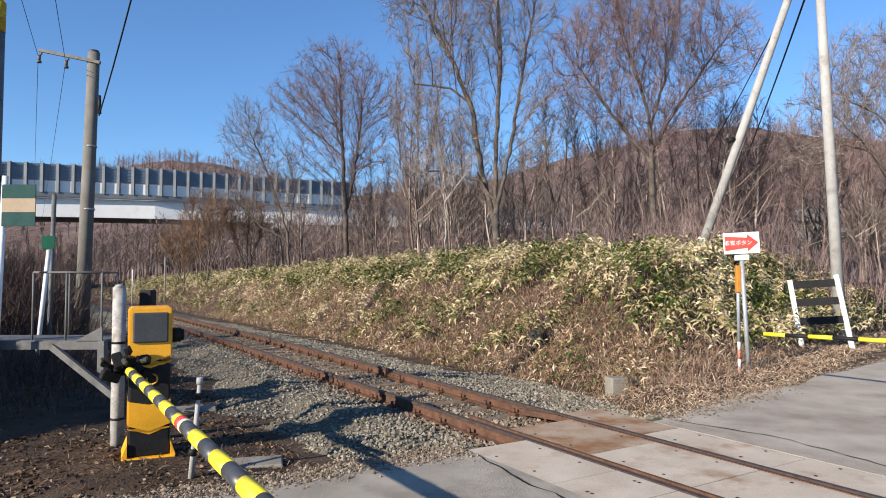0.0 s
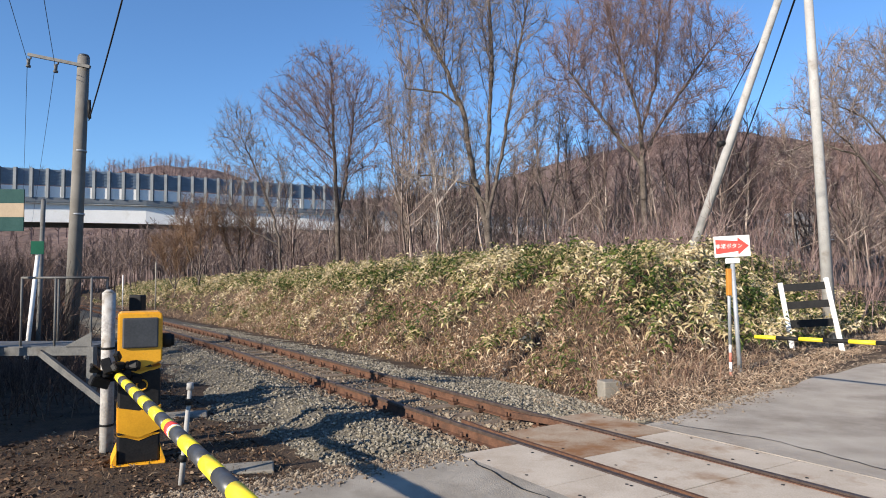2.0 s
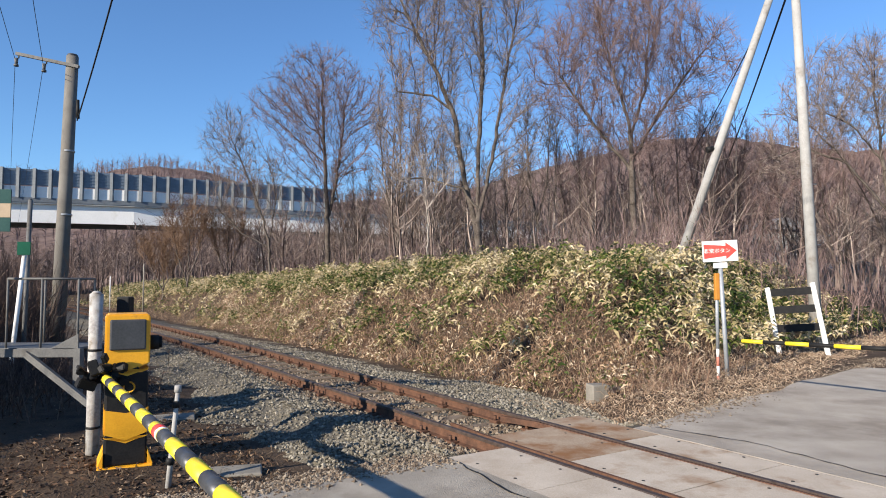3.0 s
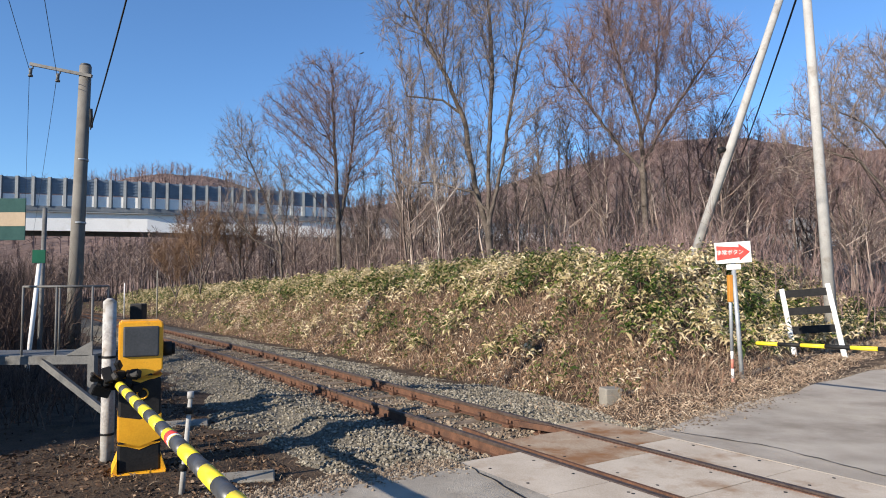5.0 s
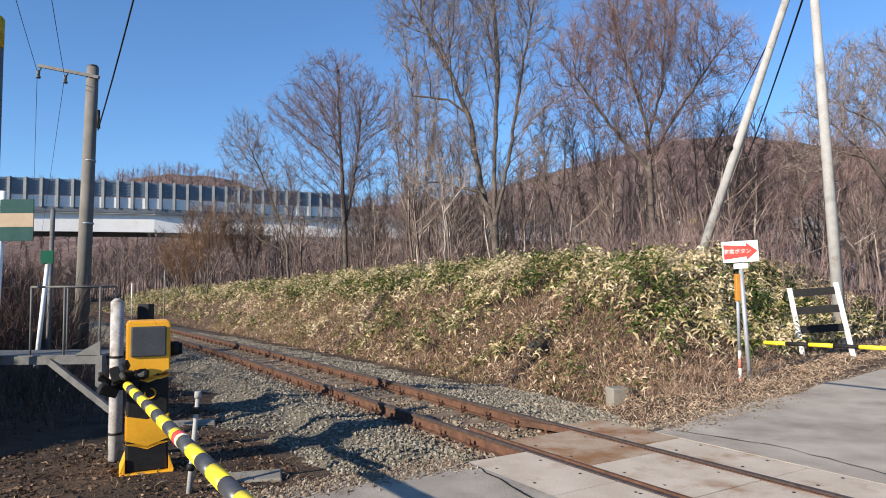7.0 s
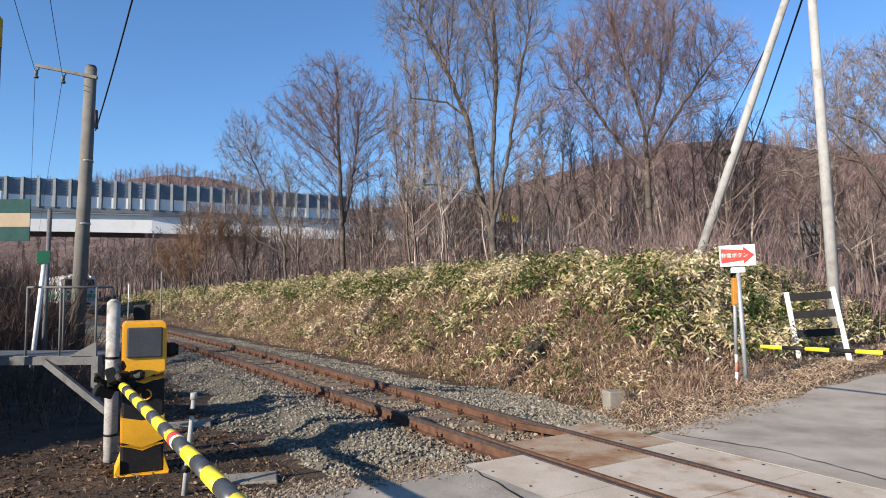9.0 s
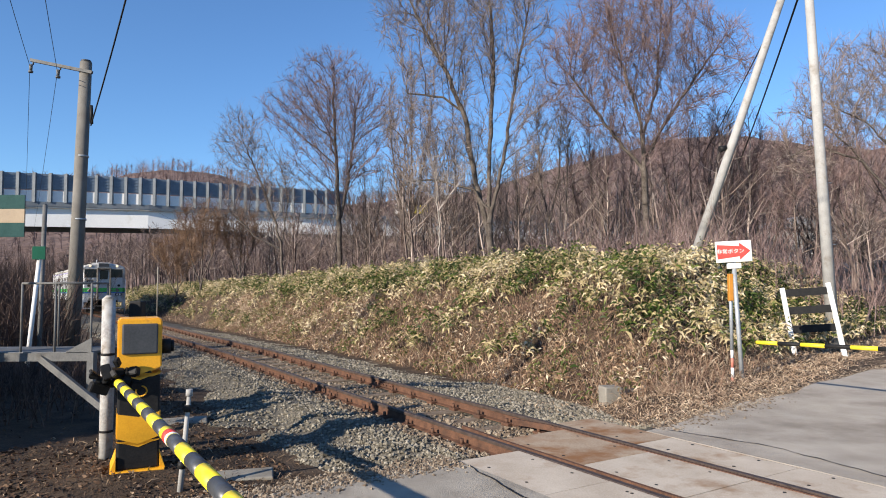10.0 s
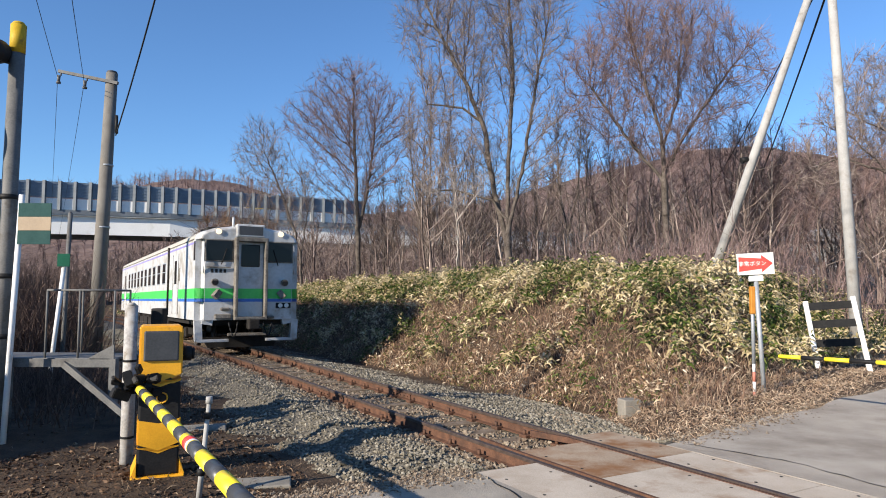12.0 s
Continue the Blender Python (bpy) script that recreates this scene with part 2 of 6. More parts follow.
M_BOLLARD = mat("flaking_white_and_shaded_wall", (0.27, 0.26, 0.25), (0.50, 0.49, 0.47), 5, 0.7, 0.15, fine=40, c3=(0.2, 0.175, 0.145), wear=0.35, wscale=5)
M_RED = mat("red_paint", (0.74, 0.045, 0.035), (0.82, 0.07, 0.05), 8, 0.5, 0.03)
M_FADED = mat("faded_red_paint", (0.42, 0.13, 0.09), (0.55, 0.24, 0.18), 12, 0.7, 0.1)
M_GREEN = mat("green_plate", (0.004, 0.06, 0.036), (0.007, 0.08, 0.048), 8, 0.85, 0.03)
M_TEAL = mat("grey_green_plate", (0.02, 0.058, 0.055), (0.03, 0.075, 0.07), 8, 0.85, 0.03)
M_TAN = mat("tan_plate", (0.25, 0.18, 0.108), (0.30, 0.22, 0.135), 8, 0.55, 0.03)
M_ORANGE = mat("orange_plate", (0.42, 0.17, 0.02), (0.52, 0.22, 0.03), 8, 0.5, 0.03)
M_CABLE = mat("black_cable", (0.012, 0.012, 0.013), (0.03, 0.03, 0.03), 20, 0.6, 0.1)
M_CERAMIC = mat("white_insulator", (0.6, 0.6, 0.58), (0.72, 0.72, 0.7), 20, 0.3, 0)


# ---------------------------------------------------------------- mesh helpers
def mesh_ob(name, bm, material, parent=None, smooth=False):
    me = bpy.data.meshes.new(name)
    bm.to_mesh(me)
    bm.free()
    for m in (material if isinstance(material, (list, tuple)) else [material]):
        me.materials.append(m)
    if smooth:
        me.polygons.foreach_set("use_smooth", [True] * len(me.polygons))
    ob = new(name, me)
    ob.parent = parent
    return ob


def part(name, bm, material, parent, label="", smooth=False):
    ob = mesh_ob(name, bm, material, parent, smooth)
    if label:
        ob["label"] = label
    return ob


def thing(name, m, label, category, group="", kind=""):
    ob = new(name)
    ob.empty_display_size = 0.1
    ob.matrix_world = m
    return tagged(ob, label, category, group, kind)


def from_arrays(name, verts, faces, material, parent=None, smooth=False):
    """A mesh out of arrays of corners and of quads or triangles."""
    me = bpy.data.meshes.new(name)
    verts, faces = np.asarray(verts, dtype=np.float32), np.asarray(faces, dtype=np.int32)
    k = faces.shape[1]
    me.vertices.add(len(verts))
    me.vertices.foreach_set("co", verts.ravel())
    me.loops.add(faces.size)
    me.loops.foreach_set("vertex_index", faces.ravel())
    me.polygons.add(len(faces))
    me.polygons.foreach_set("loop_start", np.arange(0, faces.size, k, dtype=np.int32))
    me.polygons.foreach_set("use_smooth", np.full(len(faces), bool(smooth)))
    me.update(calc_edges=True)
    me.materials.append(material)
    ob = new(name, me)
    ob.parent = parent
    return ob


def box(bm, x0, x1, y0, y1, z0, z1, bev=0.0, mi=0):
    r = bmesh.ops.create_cube(bm, size=1.0, matrix=Matrix.Translation(((x0 + x1) / 2, (y0 + y1) / 2, (z0 + z1) / 2)) @ Matrix.Diagonal((x1 - x0, y1 - y0, z1 - z0, 1)))
    fs = set(f for v in r["verts"] for f in v.link_faces)
    if bev:
        es = list(set(e for v in r["verts"] for e in v.link_edges))
        out = bmesh.ops.bevel(bm, geom=es, offset=bev, segments=2, affect="EDGES", profile=0.5)
        fs |= set(out["faces"])
    for f in fs:
        if f.is_valid:
            f.material_index = mi
    return bm


def rod(bm, p0, p1, r0, r1=None, seg=12, mi=0):
    p0, p1 = Vector(p0), Vector(p1)
    r1 = r0 if r1 is None else r1
    q = (p1 - p0).to_track_quat("Z", "Y").to_matrix().to_4x4()
    r = bmesh.ops.create_cone(bm, cap_ends=True, segments=seg, radius1=r0, radius2=r1, depth=(p1 - p0).length, matrix=Matrix.Translation((p0 + p1) / 2) @ q)
    for f in set(f for v in r["verts"] for f in v.link_faces):
        f.material_index = mi
        f.smooth = len(f.verts) == 4
    return bm


def bar(bm, p0, p1, w, h, mi=0, up=(0, 0, 1)):
    """A beam of square section between two places."""
    p0, p1 = Vector(p0), Vector(p1)
    x = (p1 - p0).normalized()
    y = Vector(up).cross(x).normalized()
    z = x.cross(y)
    m = Matrix((x, y, z)).transposed().to_4x4()
    m.translation = (p0 + p1) / 2
    r = bmesh.ops.create_cube(bm, size=1.0, matrix=m @ Matrix.Diagonal(((p1 - p0).length, w, h, 1)))
    for f in set(f for v in r["verts"] for f in v.link_faces):
        f.material_index = mi
    return bm


def prism(bm, poly, y0, y1, mi=0):
    """An outline in x and z drawn out along y."""
    v0, v1 = [bm.verts.new((x, y0, z)) for x, z in poly], [bm.verts.new((x, y1, z)) for x, z in poly]
    fs = [bm.faces.new(v0), bm.faces.new(v1[::-1])]
    k = len(poly)
    for i in range(k):
        fs.append(bm.faces.new((v0[i], v1[i], v1[(i + 1) % k], v0[(i + 1) % k])))
    for f in fs:
        f.material_index = mi
    return bm


def fixed(bm):
    bmesh.ops.recalc_face_normals(bm, faces=bm.faces[:])
    return bm


def tubes(p0, p1, r0, r1, sides=4):
    """Corners and quads of many tapered tubes at once."""
    p0, p1 = np.asarray(p0, float), np.asarray(p1, float)
    r0, r1 = np.asarray(r0, float)[:, None], np.asarray(r1, float)[:, None]
    w = p1 - p0
    w /= np.linalg.norm(w, axis=1, keepdims=True) + 1e-9
    ref = np.where(np.abs(w[:, 2:3]) > 0.9, [[1.0, 0, 0]], [[0, 0, 1.0]])
    x = np.cross(ref, w)
    x /= np.linalg.norm(x, axis=1, keepdims=True) + 1e-9
    y = np.cross(w, x)
    ring0, ring1 = [], []
    for k in range(sides):
        c, s = math.cos(2 * math.pi * k / sides), math.sin(2 * math.pi * k / sides)
        ring0.append(p0 + (x * c + y * s) * r0)
        ring1.append(p1 + (x * c + y * s) * r1)
    v = np.stack(ring0 + ring1, 1)
    base = (np.arange(len(p0)) * 2 * sides)[:, None]
    quads = np.stack([base + np.array([[k, (k + 1) % sides, sides + (k + 1) % sides, sides + k]]) for k in range(sides)], 1)
    return v.reshape(-1, 3), quads.reshape(-1, 4)


def spikes(p0, p1, r):
    """Corners and triangles of many three-sided pointed twigs at once."""
    p0, p1, r = np.asarray(p0, float), np.asarray(p1, float), np.asarray(r, float)[:, None]
    w = p1 - p0
    w /= np.linalg.norm(w, axis=1, keepdims=True) + 1e-9
    ref = np.where(np.abs(w[:, 2:3]) > 0.9, [[1.0, 0, 0]], [[0, 0, 1.0]])
    x = np.cross(ref, w)
    x /= np.linalg.norm(x, axis=1, keepdims=True) + 1e-9
    y = np.cross(w, x)
    v = np.stack([p0 + x * r, p0 + (-0.5 * x + 0.866 * y) * r, p0 + (-0.5 * x - 0.866 * y) * r, p1], 1)
    base = (np.arange(len(p0)) * 4)[:, None, None]
    return v.reshape(-1, 3), (base + np.array([[0, 1, 3], [1, 2, 3], [2, 0, 3]])[None]).reshape(-1, 3)


def limbs_and_twigs(name, limbs, twigs, material, parent=None):
    """One mesh of tapered limbs (from, to, thick, thin) and pointed twigs (from, to, thick)."""
    v, f = tubes(*limbs, 3)
    f = np.concatenate([f[:, [0, 1, 2]], f[:, [0, 2, 3]]])
    tv, tf = spikes(*twigs)
    return from_arrays(name, np.concatenate([v, tv]), np.concatenate([f, tf + len(v)]), material, parent)


# ---------------------------------------------------------------- ground, road, crossing
def build_ground():
    xs = np.concatenate([-np.geomspace(2400, 62, 16), np.linspace(-60, 45, 230), np.geomspace(47, 2400, 16)])
    ys = np.concatenate([-np.geomspace(2400, 12, 10), np.linspace(-10, 75, 190), np.geomspace(77, 2600, 18)])
    v = [(x, y, ground_z(x, y)) for y in ys for x in xs]
    nx = len(xs)
    f = [(j * nx + i, j * nx + i + 1, (j + 1) * nx + i + 1, (j + 1) * nx + i) for j in range(len(ys) - 1) for i in range(nx - 1)]
    tagged(from_arrays("ground", v, f, M_SOIL, smooth=True), "brown earth with leaf litter and dead grass", "ground", kind="structure")


def sheet(name, rows_ab, thick, material, label, category):
    """A slab with a wavy rim: rows of (a at the near rim, a at the far rim, d, z)."""
    top, verts, faces = len(rows_ab), [], []
    for a0, a1, d, z in rows_ab:
        for k in range(13):
            p = at(mix(a0, a1, k / 12), d, z)
            verts.append(p)
    for j in range(top - 1):
        for k in range(12):
            i = j * 13 + k
            faces.append((i, i + 1, i + 14, i + 13))
    ob = from_arrays(name, [tuple(p) for p in verts], faces, material)
    mod = ob.modifiers.new("thickness", "SOLIDIFY")
    mod.thickness, mod.offset = thick, 1
    return tagged(ob, label, category, kind="structure")


def build_road():
    near = []
    for i in range(70):
        d = -38 + i * (38 - 1.33) / 69
        near.append((-3.5, 5.5 + 0.10 * math.sin(d * 2.1) + 0.12 * noise.noise((d * 1.7, 0, 0)) + 0.05 * (d < -4), d, -0.006))
    sheet("road", near, 0.12, M_ASPHALT, "weathered pale grey asphalt road with a crumbled edge", "road")
    far = []
    for i in range(90):
        d = 1.192 + i * 58.8 / 89
        far.append((-3.5, 5.45 + 0.17 * (d - 1.19) ** 0.92 + 0.22 * noise.noise((d * 0.9, 4, 0)) + 0.1 * noise.noise((d * 2.7, 9, 0)), d, -0.006 + 0.012 * max(0, d - 4)))
    sheet("road", far, 0.12, M_ASPHALT_FAR, "weathered pale grey asphalt road beyond the track", "road")
    # concrete crossing panels beside and between the rails
    deck = thing("crossing_deck", Matrix.Translation(at(0, 0, 0)), "worn pale concrete level crossing panels with rust stains", "crossing deck", kind="structure")
    rng = random.Random(5)
    for d0, d1, a_end in ((-1.33, -0.606, 5.5), (-0.455, 0.455, 6.0), (0.606, 1.19, 6.3)):
        a = -3.6
        while a < a_end - 0.2:
            a1 = a_end if a > a_end - 1.35 else min(a + 2.4, a_end - 1.25)
            bm = bmesh.new()
            box(bm, a + 0.006, a1 - 0.006, d0, d1, -0.16, -0.008 + rng.uniform(-0.002, 0.002), 0.003)
            for e in (a + 0.35, a1 - 0.35):
                for dd in (d0 + 0.1, d1 - 0.1):
                    rod(bm, (e, dd, -0.03), (e, dd, -0.004), 0.015, seg=8, mi=1)
            ob = part("panel", bm, [M_PANEL_RUST if a1 == a_end and d0 > -1 else M_PANEL, M_BLACK], deck)
            a = a1
    deck.matrix_world = Matrix.Translation(at(0, 0, 0)) @ Matrix((( U.x, N.x, 0, 0), (U.y, N.y, 0, 0), (0, 0, 1, 0), (0, 0, 0, 1)))


def build_cracks():
    rng = random.Random(12)
    for pts in (((5.3, -1.36), (4.3, -1.5), (3.2, -1.45), (2.0, -1.62), (0.5, -1.5)), ((5.3, 1.45), (4.2, 1.7), (3.0, 1.5), (1.5, 1.65))):
        bm = bmesh.new()
        prev = None
        for (a0, d0), (a1, d1) in zip(pts, pts[1:]):
            for k in range(9):
                t = k / 9
                a, d = mix(a0, a1, t), mix(d0, d1, t) + rng.uniform(-0.02, 0.02)
                w = rng.uniform(0.004, 0.014)
                z = 0.001
                cur = (bm.verts.new(at(a, d - w, z)), bm.verts.new(at(a, d + w, z)))
                if prev:
                    bm.faces.new((prev[0], prev[1], cur[1], cur[0]))
                prev = cur
        tagged(mesh_ob("road_crack", bm, M_BLACK), "dark crack in the asphalt", "crack", kind="structure")


# ---------------------------------------------------------------- track
def rail_points():
    return [-6 + 0.75 * i for i in range(0, 30)] + [17 + 2.5 * i for i in range(0, 110)]


def build_track():
    track = thing("railway_track", Matrix.Translation(at(0, 0, 0)), "rusty single railway track on stone ballast", "railway track", kind="structure")
    sec = [(-0.065, -0.153), (-0.065, -0.143), (-0.012, -0.13), (-0.009, -0.045), (-0.032, -0.036), (-0.032, -0.006), (-0.026, 0.0),
           (0.026, 0.0), (0.032, -0.006), (0.032, -0.036), (0.009, -0.045), (0.012, -0.13), (0.065, -0.143), (0.065, -0.153)]
    al = rail_points()
    inv = track.matrix_world.inverted()
    for d in (-0.566, 0.566):
        bm = bmesh.new()
        rings = []
        for a in al:
            rings.append([bm.verts.new(inv @ line(a, d + x, z)) for x, z in sec])
        k = len(sec)
        for r0, r1 in zip(rings, rings[1:]):
            for i in range(k):
                f = bm.faces.new((r0[i], r0[(i + 1) % k], r1[(i + 1) % k], r1[i]))
                f.material_index = 1 if 4 <= i <= 8 else 0
        part("rail", fixed(bm), [M_RUST, M_RAILTOP], track)
    # sleepers
    sb = bmesh.new()
    box(sb, -0.1, 0.1, -1.05, 1.05, -0.30, -0.158, 0.012)
    sl = bpy.data.meshes.new("sleeper")
    sb.to_mesh(sl)
    sb.free()
    sl.materials.append(M_WOOD_OLD)
    cb = bmesh.new()
    for s in (-1, 1):
        box(cb, -0.075, 0.075, s * 0.09 - 0.05, s * 0.09 + 0.05, -0.16, -0.115, 0.008)
        rod(cb, (0, s * 0.1, -0.13), (0, s * 0.1, -0.06), 0.024, seg=6)
    ch = bpy.data.meshes.new("rail_chair")
    cb.to_mesh(ch)
    cb.free()
    ch.materials.append(M_RUST)
    rng = random.Random(3)
    a, count = 6.45, 0
    while a < 118:
        p, q = line(a, 0), line(a + 0.1, 0)
        head = math.atan2(q.y - p.y, q.x - p.x)
        turn = Matrix.Rotation(head + rng.uniform(-0.02, 0.02), 4, "Z")
        ob = new("sleeper", sl)
        ob.parent = track
        ob.matrix_basis = inv @ Matrix.Translation(p + Vector((0, 0, rng.uniform(-0.01, 0.004)))) @ turn
        if a < 45:
            for s in (-0.566, 0.566):
                c = new("rail_clip", ch)
                c.parent = track
                c.matrix_basis = inv @ Matrix.Translation(line(a, s)) @ Matrix.Rotation(head, 4, "Z")
        a += 0.64
    # fish plates over a joint, and the flared ends of the flangeway bars
    for d in (-0.566, 0.566):
        for s in (-1, 1):
            bm = bmesh.new()
            box(bm, -0.28, 0.28, s * 0.024 - 0.01, s * 0.024 + 0.01, -0.125, -0.05, 0.004)
            for k in range(4):
                rod(bm, (-0.2 + 0.133 * k, s * 0.03, -0.088), (-0.2 + 0.133 * k, s * 0.055, -0.088), 0.014, seg=6)
            ob = part("fishplate", bm, M_RUST, track)
            ob.matrix_basis = inv @ Matrix.Translation(at(10.7 if d > 0 else 11.6, d)) @ Matrix.Rotation(radians(HEAD), 4, "Z")
    for s in (-1, 1):
        bm = bmesh.new()
        bar(bm, at(-3.4, s * 0.47, -0.03), at(6.2, s * 0.47, -0.03), 0.035, 0.06)
        bar(bm, at(6.2, s * 0.47, -0.03), at(6.85, s * 0.38, -0.05), 0.035, 0.07)
        bm.transform(inv)
        part("guard_bar", bm, M_RUST, track)


def ballast_z(a, d):
    e = abs(d)
    z = -0.2 - 0.02 * math.cos(d * 5)
    if d < 0:
        z = profile(-d, [(0, -0.18), (0.5, -0.18), (0.75, -0.14), (1.5, -0.09), (2.3, -0.2), (3.3, -0.5)])
    else:
        z = profile(d, [(0, -0.18), (0.5, -0.18), (0.75, -0.15), (1.3, -0.17), (2.2, -0.34), (4.1, -0.64)])
    amp = 0.24 * sm(e, 1.05, 1.7) if d < 0 else 0.04
    z += amp * noise.noise((a * 0.85, d * 0.9, 11)) + 0.35 * amp * noise.noise((a * 2.2, d * 2.0, 4)) + 0.02 * noise.noise((a * 3, d * 3, 2))
    if d < 0:
        z -= 0.5 * (1 - sm(a, 5.75, 6.6)) * sm(e, 1.0, 1.6)
    return z


def bed_rim(a):
    """How far out from the line the ballast reaches on the bank's side."""
    return profile(a, [(6.2, 2.1), (8.0, 3.2), (10.5, 3.9), (30, 4.0)])


def bed_z(a, d):
    z = ballast_z(a, d)
    if d > 1.2 and a < 12:
        p = at(a, d)
        g = ground_z(p.x, p.y)
        z = mix(max(z, g + 0.055), g - 0.12, sm(d, bed_rim(a) - 0.12, bed_rim(a) + 0.12))
    return z


def build_ballast():
    al = [5.6 + 0.11 * i for i in range(233)] + [31.4 + 0.7 * i for i in range(170)]
    dl = [-3.3 + 0.11 * i for i in range(68)]
    v = [tuple(line(a, d, bed_z(a, d) if a > 5.9 or d > 1.25 else -0.5)) for a in al for d in dl]
    w = len(dl)
    f = [(j * w + i, j * w + i + 1, (j + 1) * w + i + 1, (j + 1) * w + i) for j in range(len(al) - 1) for i in range(w - 1)]
    bed = from_arrays("ballast_bed", v, f, M_BALLAST, smooth=True)
    tagged(bed, "bed of crushed grey railway ballast", "ballast", kind="structure")
    # loose stones on it
    rng = np.random.default_rng(4)
    n = 42000
    a = 5.95 + rng.random(n) ** 1.7 * 26
    d = rng.uniform(-3.1, 3.9, n)
    keep = (np.abs(np.abs(d) - 0.566) > 0.09) & (d < np.interp(a, [6.2, 8.0, 10.5, 30], [2.1, 3.2, 3.9, 4.0]) + rng.normal(size=n) * 0.12)
    a, d = a[keep], d[keep]
    n = len(a)
    octa = np.array([(1, 0, 0), (-1, 0, 0), (0, 1, 0), (0, -1, 0), (0, 0, 1), (0, 0, -1)], float)
    tri = np.array([(0, 2, 4), (2, 1, 4), (1, 3, 4), (3, 0, 4), (2, 0, 5), (1, 2, 5), (3, 1, 5), (0, 3, 5)])
    size = rng.uniform(0.015, 0.032, n) * (0.8 + 0.6 * rng.random(n) ** 3)
    pos = np.array([line(p, q, bed_z(p, q)) for p, q in zip(a, d)])
    pos[:, 2] += size * 0.35
    sh = octa[None] * rng.uniform(0.6, 1.3, (n, 6, 1)) * size[:, None, None] * np.array([1.1, 0.9, 0.75])
    th = rng.uniform(0, 6.28, n)
    c, s = np.cos(th)[:, None], np.sin(th)[:, None]
    tl = rng.uniform(-0.7, 0.7, n)[:, None]
    x, y, z = sh[..., 0], sh[..., 1], sh[..., 2]
    x, z = x * np.cos(tl) - z * np.sin(tl), x * np.sin(tl) + z * np.cos(tl)
    v = np.stack([x * c - y * s, x * s + y * c, z], -1) + pos[:, None]
    inner = np.abs(d) < 0.95
    for sel, name, m, label in ((~inner, "ballast_stones", M_STONE, "loose grey crushed stones of the ballast"), (inner, "track_stones", M_STONE_RUST, "rust-dusted brown stones between the sleepers")):
        f = tri[None] + (np.arange(sel.sum()) * 6)[:, None, None]
        tagged(from_arrays(name, v[sel].reshape(-1, 3), f.reshape(-1, 3), m), label, "gravel", kind="stuff")


def build_crumbs():
    """Broken bits of asphalt and grit along the road's rim."""
    rng = np.random.default_rng(15)
    n = 5200
    d = rng.uniform(-7.5, -1.35, n)
    a = 5.52 + rng.normal(size=n) * 0.13
    m = 2600
    d2 = rng.uniform(1.4, 11, m)
    a2 = 5.45 + 0.17 * (d2 - 1.2) ** 0.92 + rng.normal(size=m) * 0.16
    a, d = np.concatenate([a, a2]), np.concatenate([d, d2])
    n = len(a)
    size = rng.uniform(0.006, 0.02, n) + 0.02 * rng.random(n) ** 6
    pos = np.array([at(p, q) for p, q in zip(a, d)])
    pos[:, 2] = [max(ground_z(x, y), -0.004) for x, y, _ in pos]
    octa = np.array([(1, 0, 0), (-1, 0, 0), (0, 1, 0), (0, -1, 0), (0, 0, 0.6), (0, 0, -0.6)], float)
    tri = np.array([(0, 2, 4), (2, 1, 4), (1, 3, 4), (3, 0, 4), (2, 0, 5), (1, 2, 5), (3, 1, 5), (0, 3, 5)])
    v = octa[None] * rng.uniform(0.5, 1.4, (n, 6, 1)) * size[:, None, None] + pos[:, None]
    f = tri[None] + (np.arange(n) * 6)[:, None, None]
    tagged(from_arrays("road_grit", v.reshape(-1, 3), f.reshape(-1, 3), M_STONE_RUST), "brown grit and crumbs of asphalt along the road's edge", "grit", kind="stuff")


# ---------------------------------------------------------------- plants
def blades(pos, way, length, width, droop, rng):
    """Bent leaves of two quads each, from a foot, pointing along way."""
    n = len(pos)
    side = np.cross(way, rng.normal(size=(n, 3)))
    side /= np.linalg.norm(side, axis=1, keepdims=True) + 1e-9
    mid = pos + way * (length * 0.5)[:, None]
    tip = pos + way * length[:, None]
    tip[:, 2] -= droop * length
    w = (width * 0.5)[:, None] * side
    v = np.stack([pos - w * 0.25, pos + w * 0.25, mid - w, mid + w, tip - w * 0.12, tip + w * 0.12], 1)
    f = np.array([[0, 1, 3, 2], [2, 3, 5, 4]])[None] + (np.arange(n) * 6)[:, None, None]
    return v.reshape(-1, 3), f.reshape(-1, 4)


def scatter(n, a_lim, d_lim, rng, dens=None):
    a, d = rng.uniform(*a_lim, n), rng.uniform(*d_lim, n)
    if dens is not None:
        keep = rng.random(n) < np.array([dens(p, q) for p, q in zip(a, d)])
        a, d = a[keep], d[keep]
    return a, d


def bank_edge(d):
    return 5.3 + (0.26 * (min(d, 18) - 3) if d > 3 else 0)


def patchy(a, d, s, seed):
    return 0.5 + 0.5 * noise.noise((a * s, d * s, seed)) + 0.25 * noise.noise((a * s * 3, d * s * 3, seed))


def sasa_share(a, d):
    """How thick the bamboo grass stands at a place of the bank."""
    start = min(bank_edge(d) + 2.0, 6.9 + 0.18 * (d - 3)) if d > 7 else bank_edge(d) + 2.0
    lower = 6.1 + 1.0 * (patchy(a, 0, 0.35, 5) - 0.5) * 2
    k = sm(d, lower - 0.4, lower + 0.5) * sm(a, start, start + 1.2)
    if patchy(a, d, 0.55, 9) > 0.53:
        k = max(k, 0.55 * sm(d, 3.9, 4.4) * sm(a, start, start + 1))
    return k


